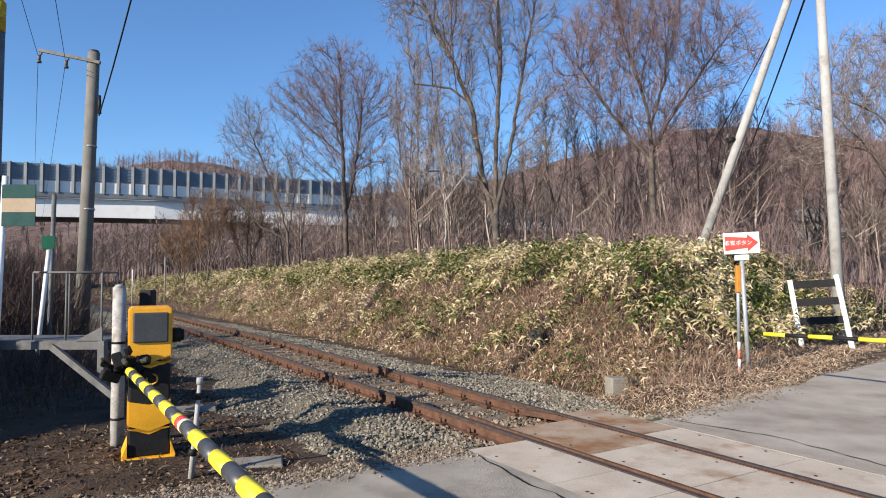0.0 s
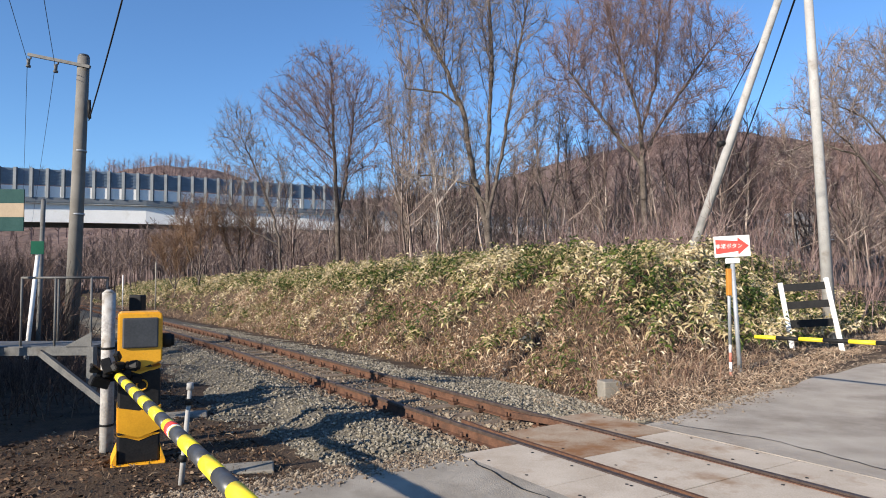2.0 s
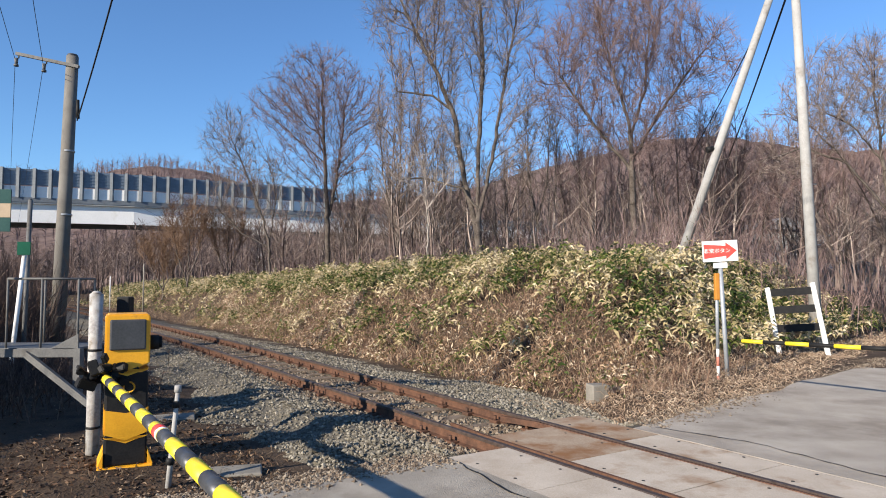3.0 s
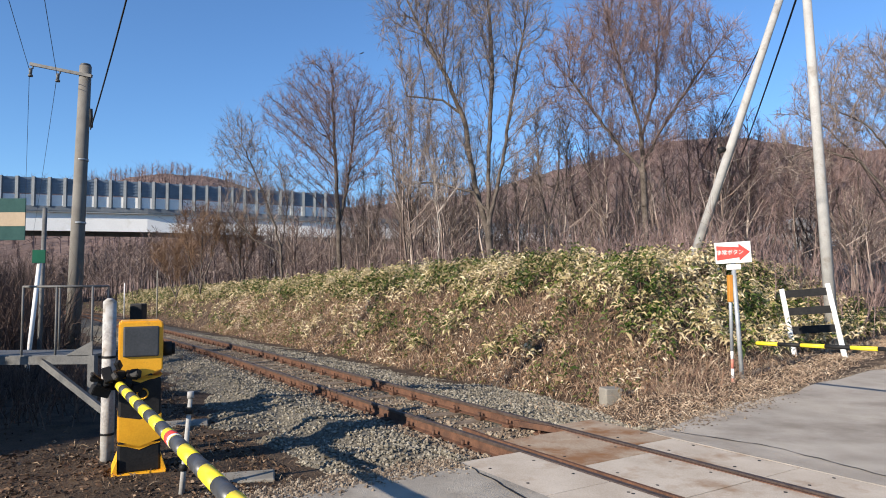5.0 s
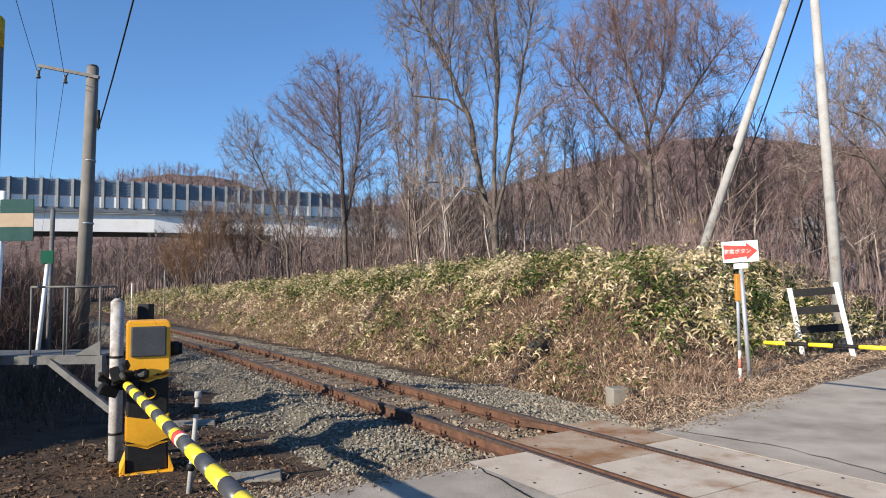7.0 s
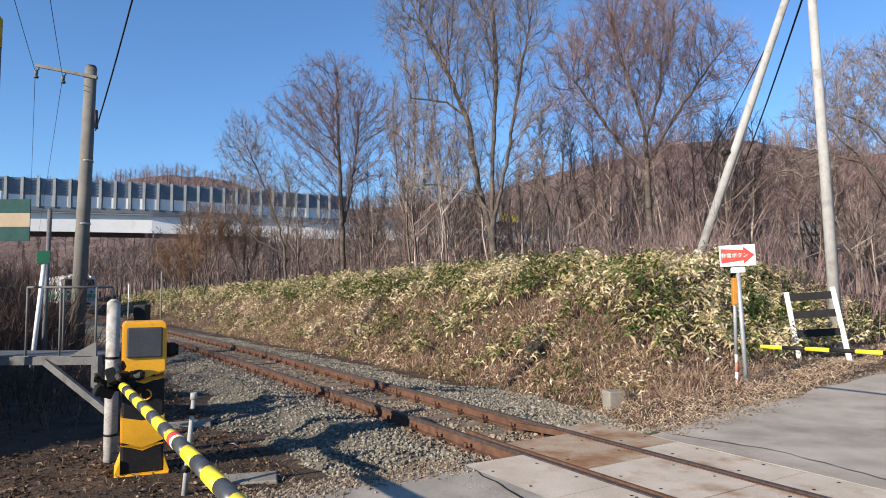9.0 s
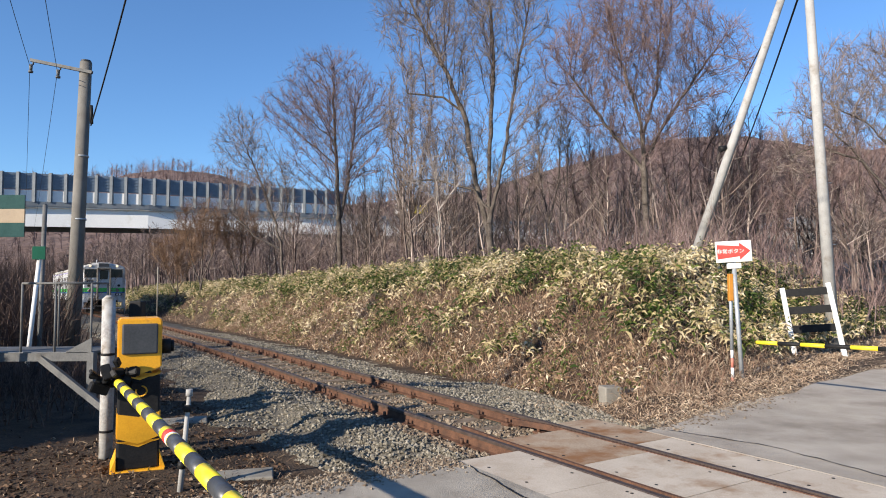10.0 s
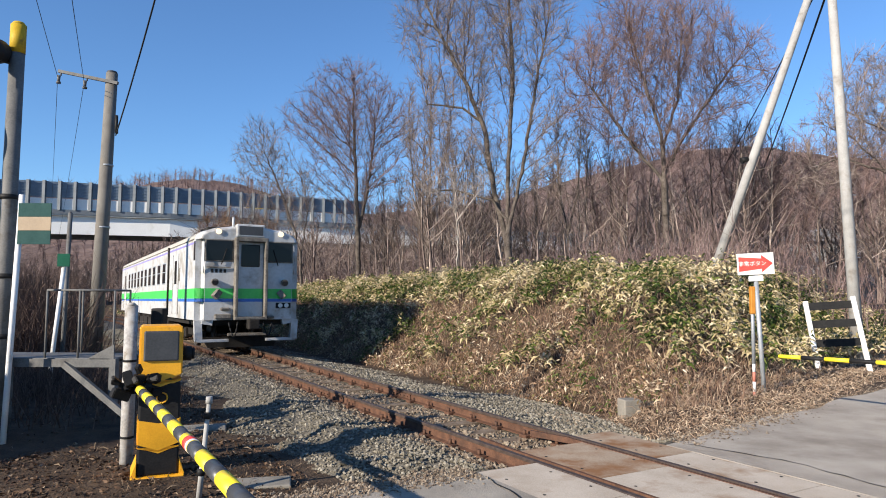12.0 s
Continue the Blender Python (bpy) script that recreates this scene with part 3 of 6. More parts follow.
def build_bank():
    rng = np.random.default_rng(11)
    # bamboo grass: stalks carrying whorls of broad drooping leaves, in clumps
    a1, d1 = scatter(15500, (7.5, 34), (3.9, 19), rng, lambda p, q: sasa_share(p, q) * (q < 9.6 or p < 8.5 + 0.45 * q))
    a2, d2 = scatter(6500, (34, 105), (3.8, 11.0), rng, lambda p, q: sasa_share(p, q))
    a, d = np.concatenate([a1, a2]), np.concatenate([d1, d2])
    foot = np.array([line(p, q) for p, q in zip(a, d)])
    gz = np.array([ground_z(x, y) for x, y, _ in foot])
    foot[:, 2] = gz
    lump = np.array([min(1.5, max(0.2, 0.15 + 1.3 * patchy(p, q, 1.5, 2))) for p, q in zip(a, d)])
    tall = rng.uniform(0.45, 0.85, len(a)) * lump
    lean = rng.normal(size=(len(a), 3)) * 0.2
    lean[:, 2] = 1
    head = foot + lean * tall[:, None]
    sv, sf = spikes(foot[::2], head[::2], np.full(len(a[::2]), 0.006))
    per = 8
    order = np.tile(np.arange(per), len(a))
    base = np.repeat(head, per, 0) - np.repeat(lean * tall[:, None], per, 0) * (order * 0.035 + rng.random(len(a) * per) * 0.06)[:, None]
    turn = order * 2.4 + np.repeat(rng.uniform(0, 6.28, len(a)), per) + rng.normal(size=len(base)) * 0.4
    rise = 0.75 - order * 0.13 + rng.normal(size=len(base)) * 0.25
    way = np.stack([np.cos(turn), np.sin(turn), rise], 1)
    way /= np.linalg.norm(way, axis=1, keepdims=True)
    far = np.repeat(a > 34, per)
    ln = rng.uniform(0.10, 0.21, len(base)) * np.where(far, 1.25, 1.0)
    v, f = blades(base, way, ln, ln * rng.uniform(0.26, 0.36, len(base)), rng.uniform(0.25, 0.8, len(base)), rng)
    tagged(from_arrays("bamboo_grass", v, f, M_SASA), "green and straw-coloured bamboo grass along the bank top", "bamboo grass", kind="stuff")
    tagged(from_arrays("bamboo_grass_stalks", sv, sf, M_DRY), "thin dry stalks of the bamboo grass", "stalks", kind="stuff")
    # low withered bamboo grass lower down
    a, d = scatter(11000, (7.2, 40), (3.7, 7.2), rng, lambda p, q: (1 - sasa_share(p, q)) * sm(p, bank_edge(q) + 1.8, bank_edge(q) + 3.0) * (0.25 + 0.75 * (patchy(p, q, 0.9, 21) > 0.48)))
    foot = np.array([line(p, q) for p, q in zip(a, d)])
    foot[:, 2] = [ground_z(x, y) for x, y, _ in foot]
    per = 7
    base = np.repeat(foot, per, 0)
    base[:, :2] += rng.normal(size=(len(base), 2)) * 0.07
    base[:, 2] += rng.uniform(0.02, 0.34, len(base)) * np.repeat([0.3 + 1.2 * patchy(p, q, 1.4, 6) for p, q in zip(a, d)], per)
    way = rng.normal(size=(len(base), 3))
    way[:, 2] = rng.uniform(-0.9, 0.4, len(base))
    way /= np.linalg.norm(way, axis=1, keepdims=True)
    ln = rng.uniform(0.05, 0.13, len(base))
    v, f = blades(base, way, ln, ln * rng.uniform(0.22, 0.4, len(base)), rng.uniform(0.05, 0.6, len(base)), rng)
    tagged(from_arrays("withered_undergrowth", v, f, M_WITHER), "withered tan leaves and low undergrowth on the slope", "undergrowth", kind="stuff")
    # dead grass and thin upright stems of low scrub on the slope
    a, d = scatter(62000, (6.6, 36), (3.3, 8.5), rng, lambda p, q: (1 - 0.8 * sasa_share(p, q)) * sm(p, bank_edge(q) + 0.9, bank_edge(q) + 2.4) * sm(q, 3.5, 4.2))
    a2, d2 = scatter(12000, (36, 100), (3.4, 7.5), rng)
    a, d = np.concatenate([a, a2]), np.concatenate([d, d2])
    foot = np.array([line(p, q) for p, q in zip(a, d)])
    foot[:, 2] = [ground_z(x, y) for x, y, _ in foot]
    way = rng.normal(size=(len(a), 3)) * 0.42
    way[:, 2] = 0.8
    way /= np.linalg.norm(way, axis=1, keepdims=True)
    ln = rng.uniform(0.15, 0.5, len(a))
    v, f = blades(foot, way, ln, rng.uniform(0.005, 0.016, len(a)), rng.uniform(0.1, 0.6, len(a)), rng)
    tagged(from_arrays("dead_grass", v, f, M_DRY), "brown dead grass and stems on the bank's slope", "dry grass", kind="stuff")
    # verge beside the crossing and the near side
    a, d = scatter(72000, (5.6, 12.5), (1.9, 18), rng, lambda p, q: sm(p, bank_edge(q) - 0.05, bank_edge(q) + 0.45) * (1 - sm(p, bank_edge(q) + 3.4, bank_edge(q) + 4.6)) * (0.25 + patchy(p, q, 1.3, 8)))
    b, e = scatter(26000, (5.3, 15), (-10, -2.4), rng, lambda p, q: patchy(p, q, 1.2, 3) ** 2 * (0.1 if p > 9.0 and q < -3.4 else 1.0))
    a, d = np.concatenate([a, b]), np.concatenate([d, e])
    foot = np.array([at(p, q) for p, q in zip(a, d)])
    foot[:, 2] = [ground_z(x, y) for x, y, _ in foot]
    way = rng.normal(size=(len(a), 3)) * 0.8
    way[:, 2] = 0.5
    way /= np.linalg.norm(way, axis=1, keepdims=True)
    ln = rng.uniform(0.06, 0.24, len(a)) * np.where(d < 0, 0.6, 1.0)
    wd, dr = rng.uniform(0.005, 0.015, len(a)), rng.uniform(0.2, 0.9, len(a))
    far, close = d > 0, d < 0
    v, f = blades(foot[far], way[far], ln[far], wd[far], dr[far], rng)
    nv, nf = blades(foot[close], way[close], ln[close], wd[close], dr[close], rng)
    tagged(from_arrays("roadside_grass", nv, nf, M_NEARGRASS), "sparse brown dead grass, darkened for shade, beside the barrier machine", "dry grass", kind="stuff")
    # fallen leaves lying about
    a, d = scatter(26000, (5.4, 14), (-9.5, -2.6), rng, lambda p, q: (0.3 + 0.7 * (patchy(p, q, 1.7, 31) > 0.5)) * (0.06 if p > 9.0 and q < -3.4 else 1.0))
    b, e = scatter(9000, (5.7, 12), (2.4, 13), rng, lambda p, q: sm(p, bank_edge(q) + 0.3, bank_edge(q) + 0.9))
    a, d = np.concatenate([a, b]), np.concatenate([d, e])
    foot2 = np.array([at(p, q) for p, q in zip(a, d)])
    foot2[:, 2] = [ground_z(x, y) + 0.008 for x, y, _ in foot2]
    way2 = rng.normal(size=(len(a), 3))
    way2[:, 2] *= 0.18
    way2 /= np.linalg.norm(way2, axis=1, keepdims=True)
    ln2 = rng.uniform(0.022, 0.06, len(a))
    lv, lf = blades(foot2, way2, ln2, ln2 * rng.uniform(0.4, 0.8, len(a)), rng.uniform(-0.2, 0.2, len(a)), rng)
    tagged(from_arrays("leaf_litter", lv, lf, M_LITTER), "brown fallen leaves and debris on the ground", "leaf litter", kind="stuff")
    tagged(from_arrays("verge_grass", v, f, M_VERGE), "flattened dead grass on the verge", "dry grass", kind="stuff")


def colonise(rng, stems, lobes, count, step=0.36, kill=0.55, rise=0.75, lift=0.12, wobble=0.09):
    """Limbs that reach out from given stems to fill the lobes of a crown: places, forerunners."""
    share = np.array([l[3] * l[4] * l[5] * l[6] for l in lobes])
    which = rng.choice(len(lobes), count, p=share / share.sum())
    u = rng.normal(size=(count, 3))
    u /= np.linalg.norm(u, axis=1, keepdims=True)
    lob = np.array(lobes)[which]
    pts = lob[:, :3] + u * lob[:, 3:6] * (rng.random((count, 1)) ** 0.42)
    pts = pts[pts[:, 2] > 1.2]
    pos, parent = [], []
    for stem in stems:
        prev = -1
        if pos:
            prev = int(np.argmin(np.linalg.norm(np.array(pos) - np.array(stem[0]), axis=1)))
        else:
            pos.append(np.array(stem[0], float))
            parent.append(-1)
            prev = 0
        for p, q in zip(stem, stem[1:]):
            p, q = np.array(p, float), np.array(q, float)
            k = max(1, int(np.linalg.norm(q - p) / step))
            for m in range(1, k + 1):
                pos.append(p + (q - p) * m / k + rng.normal(size=3) * 0.025)
                parent.append(prev)
                prev = len(pos) - 1
    nodes = np.array(pos)
    parent = list(parent)
    near, best, true = np.zeros(len(pts), int), np.full(len(pts), 1e9), np.full(len(pts), 1e9)

    def meet(new_nodes, first):
        v = pts[:, None] - new_nodes[None]
        flat = np.hypot(v[..., 0], v[..., 1])
        d = np.sqrt(flat ** 2 + (v[..., 2] - rise * flat) ** 2)
        k = np.argmin(d, axis=1)
        m = d[np.arange(len(pts)), k]
        better = m < best
        near[better], best[better] = k[better] + first, m[better]
        true[:] = np.minimum(true, np.sqrt((v ** 2).sum(-1)).min(1))
    meet(nodes, 0)
    kids = np.zeros(len(nodes), int)
    for _ in range(90):
        alive = true > kill
        pts, near, best, true = pts[alive], near[alive], best[alive], true[alive]
        if not len(pts):
            break
        ok = kids[near] < 3
        if not ok.any():
            break
        ids, back = np.unique(near[ok], return_inverse=True)
        way = np.zeros((len(ids), 3))
        v = pts[ok] - nodes[near[ok]]
        np.add.at(way, back, v / (np.linalg.norm(v, axis=1, keepdims=True) + 1e-9))
        way /= np.linalg.norm(way, axis=1, keepdims=True) + 1e-9
        way += rng.normal(size=way.shape) * wobble
        way[:, 2] += lift
        way /= np.linalg.norm(way, axis=1, keepdims=True) + 1e-9
        fresh = nodes[ids] + way * step
        kids[ids] += 1
        first = len(nodes)
        nodes = np.concatenate([nodes, fresh])
        kids = np.concatenate([kids, np.zeros(len(fresh), int)])
        parent += list(ids)
        meet(fresh, first)
    return nodes, np.array(parent)


def tree(x, y, seed, label, twigs, stems, lobes, count, tip=0.008, bushy=4, reach=0.55, bark=None, girth=1.0, step=0.36, kill=0.48, rise=0.75, lift=0.12):
    """A leafless tree: stems as lines from its foot, lobes (x, y, z, three half widths, density) of its crown."""
    rng = np.random.default_rng(seed)
    lobes = [(l[0], l[1], l[2] * 0.955, l[3] * 0.93, l[4] * 0.93, l[5] * 0.93, l[6]) for l in lobes]
    t = thing("tree", Matrix.Translation((x, y, ground_z(x, y))), label, "tree", "bare trees behind the bank")
    nodes, parent = colonise(rng, stems, lobes, count, step, kill, rise, lift)
    n = len(nodes)
    power = np.zeros(n)
    for i in range(n - 1, 0, -1):
        power[i] = max(power[i], tip ** 2.15)
        power[parent[i]] += power[i]
    power[0] = max(power[0], tip ** 2.15)
    r = power ** (1 / 2.15) * girth
    c = np.arange(1, n)
    p = parent[1:]
    r0, r1 = np.minimum(r[p], r[c] * 1.5), r[c]
    thick = r1 > 0.03
    v, f = tubes(nodes[p][thick], nodes[c][thick], r0[thick], r1[thick], 7)
    from_arrays("trunk", v, f, bark or M_BARK, t, smooth=True)
    fine = ~thick
    # twigs in two orders off the thin limbs
    host = c[r1 < 0.04]
    way = nodes[host] - nodes[parent[host]]
    way /= np.linalg.norm(way, axis=1, keepdims=True) + 1e-9
    base, w = np.repeat(nodes[host], bushy, 0), np.repeat(way, bushy, 0)
    base = base - w * rng.random((len(base), 1)) * step
    w = w * 0.8 + rng.normal(size=w.shape) * 0.5 + np.array([0, 0, 0.25])
    w /= np.linalg.norm(w, axis=1, keepdims=True)
    ln = rng.uniform(0.5, 1.7, (len(base), 1)) * reach
    base2 = np.repeat(base + w * ln * 0.4, 3, 0)
    w2 = np.repeat(w, 3, 0) * 0.9 + rng.normal(size=base2.shape) * 0.45
    tips = (np.concatenate([base, base2]), np.concatenate([base + w * ln, base2 + w2 * np.repeat(ln, 3, 0) * 0.6]),
            np.concatenate([np.full(len(base), tip * 0.9), np.full(len(base2), tip * 0.75)]))
    limbs_and_twigs("crown", (nodes[p][fine], nodes[c][fine], r0[fine], r1[fine]), tips, twigs, t)
    return t


def spot(px, depth):
    """Places on a bearing, named by its share of the view's width at a depth."""
    return (px - 784) / 1184 * depth, depth


def sapling(rng, forks, wide):
    """A young tree of height 1: trunk, ascending branches, twigs, as (from, to, thick, thin)."""
    out = []
    p, d = np.array([0.0, 0, 0]), np.array([rng.normal() * 0.05, rng.normal() * 0.05, 1.0])
    spine = [p]
    for k in range(6):
        d = d + rng.normal(size=3) * np.array([0.07, 0.07, 0])
        q = p + d / np.linalg.norm(d) / 6
        out.append((p, q, 1 - 0.14 * k, 1 - 0.14 * (k + 1)))
        spine.append(q)
        p = q
    for k in range(forks):
        f = 0.22 + 0.76 * (k + rng.random()) / forks
        i = min(5, int(f * 6))
        b = spine[i] + (spine[i + 1] - spine[i]) * (f * 6 - i)
        th, el = rng.uniform(0, 6.28), rng.uniform(0.35, 1.1)
        w = np.array([math.cos(th) * math.cos(el), math.sin(th) * math.cos(el), math.sin(el)])
        ln = wide * (1.15 - f) * rng.uniform(0.6, 1.3)
        m = b + w * ln * 0.5
        w = w + rng.normal(size=3) * 0.15 + np.array([0, 0, 0.25])
        e = m + w * ln * 0.5
        out += [(b, m, 0.27, 0.23), (m, e, 0.23, 0.12)]
        for _ in range(5):
            s0 = b + (e - b) * rng.uniform(0.25, 1.0)
            ww = w + rng.normal(size=3) * 0.6
            out.append((s0, s0 + ww * ln * rng.uniform(0.25, 0.6), 0.17, 0.1))
    return [np.array([o[i] for o in out]) for i in range(4)]


def build_trees():
    x, y = spot(617, 42)
    tree(x, y, 21, "tall bare tree with a broad rounded crown of fine twigs", M_TWIG_RED,
         [[(0, 0, -0.3), (-0.1, 0, 4.5), (-0.35, 0, 9.0), (-0.55, 0, 14.0)], [(-0.05, 0, 4.0), (0.6, 0.2, 7.5), (0.9, 0.2, 11)]],
         [(-0.67, 0, 11.9, 3.7, 3.6, 4.0, 1.0), (-3.0, 0, 11.6, 2.5, 2.3, 2.0, 1.1), (2.0, 0, 11.4, 2.2, 2.2, 2.7, 1.0), (-0.6, 0, 8.0, 3.9, 3.2, 1.9, 0.35)], 3200, tip=0.0085, bushy=4, reach=0.5, girth=1.3)
    x, y = spot(516, 40)
    tree(x, y, 35, "smaller bare tree with wide low forking limbs", M_TWIG,
         [[(0, 0, -0.3), (-0.1, 0, 2.6), (-1.1, 0, 5.6), (-2.4, 0, 8.6)], [(-0.1, 0, 2.4), (0.2, 0.2, 5.0), (-0.3, 0.3, 7.6)], [(-0.1, 0, 2.2), (-1.6, -0.3, 3.0), (-3.2, -0.3, 4.6)]],
         [(-2.5, 0, 8.9, 2.0, 1.9, 2.4, 1.0), (-1.3, 0, 6.4, 2.7, 2.2, 2.0, 0.6), (-2.8, -0.3, 5.0, 1.6, 1.2, 1.0, 0.6)], 1000, tip=0.009, bushy=4)
    x, y = spot(886, 33)
    tree(x, y, 8, "tall bare tree with several trunks and heavy crooked limbs", M_TWIG,
         [[(0, 0, -0.3), (-0.15, 0, 3.0), (-0.1, 0, 7.0), (0.15, 0, 11.0), (-0.2, 0, 16.5)], [(-0.1, 0, 2.2), (-0.75, 0.3, 5.0), (-1.3, 0.3, 8.3), (-2.2, 0.2, 10.6), (-3.8, 0, 13.6), (-4.8, 0, 16)],
          [(-0.1, 0, 3.2), (0.5, -0.3, 6.0), (1.2, -0.3, 10.0), (2.0, -0.2, 14.5)], [(-0.1, 0, 3.6), (-0.9, 0.0, 4.6), (-2.8, 0.1, 5.2), (-4.0, 0.1, 5.1)], [(-1.4, 0.3, 8.6), (-2.4, 0.3, 9.4), (-4.2, 0.3, 9.6)]],
         [(-1.4, 0, 14.5, 4.9, 3.6, 5.2, 1.0), (-2.6, 0, 8.0, 3.6, 2.6, 2.2, 0.45), (1.9, 0, 8.6, 1.8, 1.8, 3.2, 0.6), (-3.6, 0, 5.4, 1.6, 1.2, 0.9, 0.5)], 2500, tip=0.009, bushy=4, reach=0.6, step=0.4, girth=1.25, lift=0.18)
    x, y = spot(1160, 31)
    tree(x, y, 14, "big bare tree with a dense reddish brown crown", M_TWIG_RED,
         [[(0, 0, -0.3), (0.0, 0, 3.5), (-0.1, 0, 7.6), (-0.9, 0, 10.2), (-1.7, 0, 13.2)], [(-0.1, 0, 7.0), (0.7, 0.2, 9.4), (1.0, 0.2, 13.2)], [(0, 0, 6.0), (1.3, 0, 8.2), (3.0, 0, 10.6), (4.4, 0, 12.6)], [(0, 0, 5.4), (-1.6, 0.1, 7.4), (-3.4, 0.1, 10.0)]],
         [(-0.4, 0, 12.4, 4.1, 3.6, 3.3, 1.0), (-3.5, 0, 10.6, 1.8, 2.0, 2.6, 1.0), (3.2, 0, 11.2, 2.3, 2.0, 2.3, 0.9), (-0.3, 0, 8.4, 3.4, 2.6, 1.9, 0.6)], 3300, tip=0.009, bushy=5, reach=0.6, girth=1.1, lift=0.2)
    x, y = spot(738, 37)
    tree(x, y, 17, "slender bare tree with upright limbs", M_TWIG,
         [[(0, 0, -0.3), (0.1, 0, 5), (0.2, 0, 12.5)], [(0, 0, 2), (-0.8, 0.3, 6.0), (-1.1, 0.3, 10)], [(0, 0, 3), (0.9, 0, 7), (1.3, 0, 10.5)]],
         [(0.1, 0, 10.2, 2.0, 1.8, 3.6, 1.0), (0, 0, 6.2, 1.9, 1.8, 1.8, 0.6)], 900, tip=0.009, bushy=4, rise=1.1)
    x, y = spot(985, 36)
    tree(x, y, 23, "bare tree with a dark forked trunk", M_TWIG,
         [[(0, 0, -0.3), (0.05, 0, 3.8), (-0.4, 0, 6.2), (-0.5, 0, 10)], [(0.05, 0, 3.6), (0.6, 0, 5.6), (0.8, 0, 9.4)]],
         [(0, 0, 9.4, 1.7, 1.6, 2.8, 1.0), (0, 0, 6.2, 1.5, 1.5, 1.2, 0.6)], 420, tip=0.009, bushy=3, rise=1.0)
    x, y = spot(1370, 36)
    tree(x, y, 29, "low bare tree with fine reddish twigs", M_TWIG_RED,
         [[(0, 0, -0.3), (-0.2, 0, 2.5), (-0.6, 0, 6.5)], [(0, 0, 1.0), (0.8, 0, 3.6), (1.6, 0, 6.2)], [(0, 0, 1.4), (-1.2, 0, 3.6), (-2.0, 0, 5.4)]],
         [(0, 0, 6.4, 3.0, 2.4, 2.4, 1.0), (0, 0, 3.8, 2.2, 2.0, 1.4, 0.6)], 800, tip=0.0085, bushy=4)
    x, y = spot(1640, 30)
    tree(x, y, 41, "bare tree with long crooked limbs over the road", M_TWIG,
         [[(0, 0, -0.3), (-0.2, 0, 3.6), (-0.6, 0, 7.0), (-1.0, 0, 11.5)], [(-0.2, 0, 3.8), (-2.2, 0, 6.2), (-4.2, 0, 6.9), (-6.4, 0, 6.2)], [(-0.4, 0, 6.2), (-2.0, 0, 8.0), (-4.0, 0, 9.0)], [(-2.2, 0, 6.2), (-3.8, 0, 7.9), (-5.0, 0, 8.4)]],
         [(-1.2, 0, 10.2, 4.2, 3.2, 2.7, 1.0), (-4.4, 0, 8.2, 2.2, 2.0, 1.6, 0.7), (-5.2, 0, 6.2, 2.0, 1.6, 0.9, 0.5)], 1500, tip=0.009, bushy=5)
    x, y = spot(792, 29)
    tree(x, y, 57, "small pale tree with level branches behind the bank", M_TWIG_PALE,
         [[(0, 0, -0.3), (0.0, 0, 2.6), (-0.3, 0, 5.2)], [(0, 0, 3.0), (0.7, 0, 3.9), (1.3, 0, 4.9)], [(0, 0, 3.2), (-0.9, 0, 4.0), (-1.6, 0, 4.3)]],
         [(0, 0, 4.7, 1.9, 1.4, 1.2, 1.0)], 170, tip=0.0075, bushy=3, reach=0.4, rise=0.5, bark=M_BARK_PALE)
    for px, depth, h, wide, sd in ((1062, 37, 12.0, 2.3, 71), (1240, 38, 13.0, 2.9, 72), (1315, 36, 11.0, 2.8, 73), (1470, 40, 12.5, 3.2, 74), (660, 44, 9.8, 2.2, 75), (820, 40, 11.5, 2.6, 76), (930, 42, 10.6, 2.4, 77), (1120, 44, 12.0, 3.0, 78), (1545, 38, 12.0, 2.6, 79)):
        x, y = spot(px, depth)
        tree(x, y, sd, "slim bare tree with ascending limbs in the wood", M_TWIG_RED if px > 1000 else M_TWIG,
             [[(0, 0, -0.3), (0.1, 0, h * 0.4), (-0.1, 0, h * 0.9)], [(0, 0, h * 0.15), (-wide * 0.4, 0.2, h * 0.45), (-wide * 0.6, 0.2, h * 0.75)], [(0, 0, h * 0.2), (wide * 0.4, 0, h * 0.5), (wide * 0.6, 0, h * 0.8)]],
             [(0, 0, h * 0.72, wide, wide * 0.9, h * 0.3, 1.0), (0, 0, h * 0.42, wide * 0.9, wide * 0.8, h * 0.16, 0.7)], 620, tip=0.0085, bushy=3, reach=0.6, kill=0.55, rise=1.0)
    for px, depth, h, sd in ((372, 52, 8.2, 61), (330, 55, 6.6, 62), (440, 54, 7.2, 63)):
        x, y = spot(px, depth)
        tree(x, y, sd, "bushy tree with dense orange brown twigs below the viaduct", M_TWIG_RUST,
             [[(0, 0, -0.3), (0.1, 0, h * 0.45), (0.2, 0, h * 0.8)], [(0, 0, 0.8), (-0.9, 0, h * 0.4), (-1.3, 0, h * 0.7)], [(0, 0, 0.9), (0.9, 0, h * 0.4), (1.4, 0, h * 0.7)]],
             [(0, 0, h * 0.72, 2.5, 2.2, h * 0.27, 1.0)], 420, tip=0.011, bushy=5, rise=1.2)
    # woods behind: a few kinds of young tree, strewn
    rng = np.random.default_rng(77)
    kinds = [sapling(rng, rng.integers(14, 21), (0.24, 0.32, 0.40)[k % 3]) for k in range(9)]
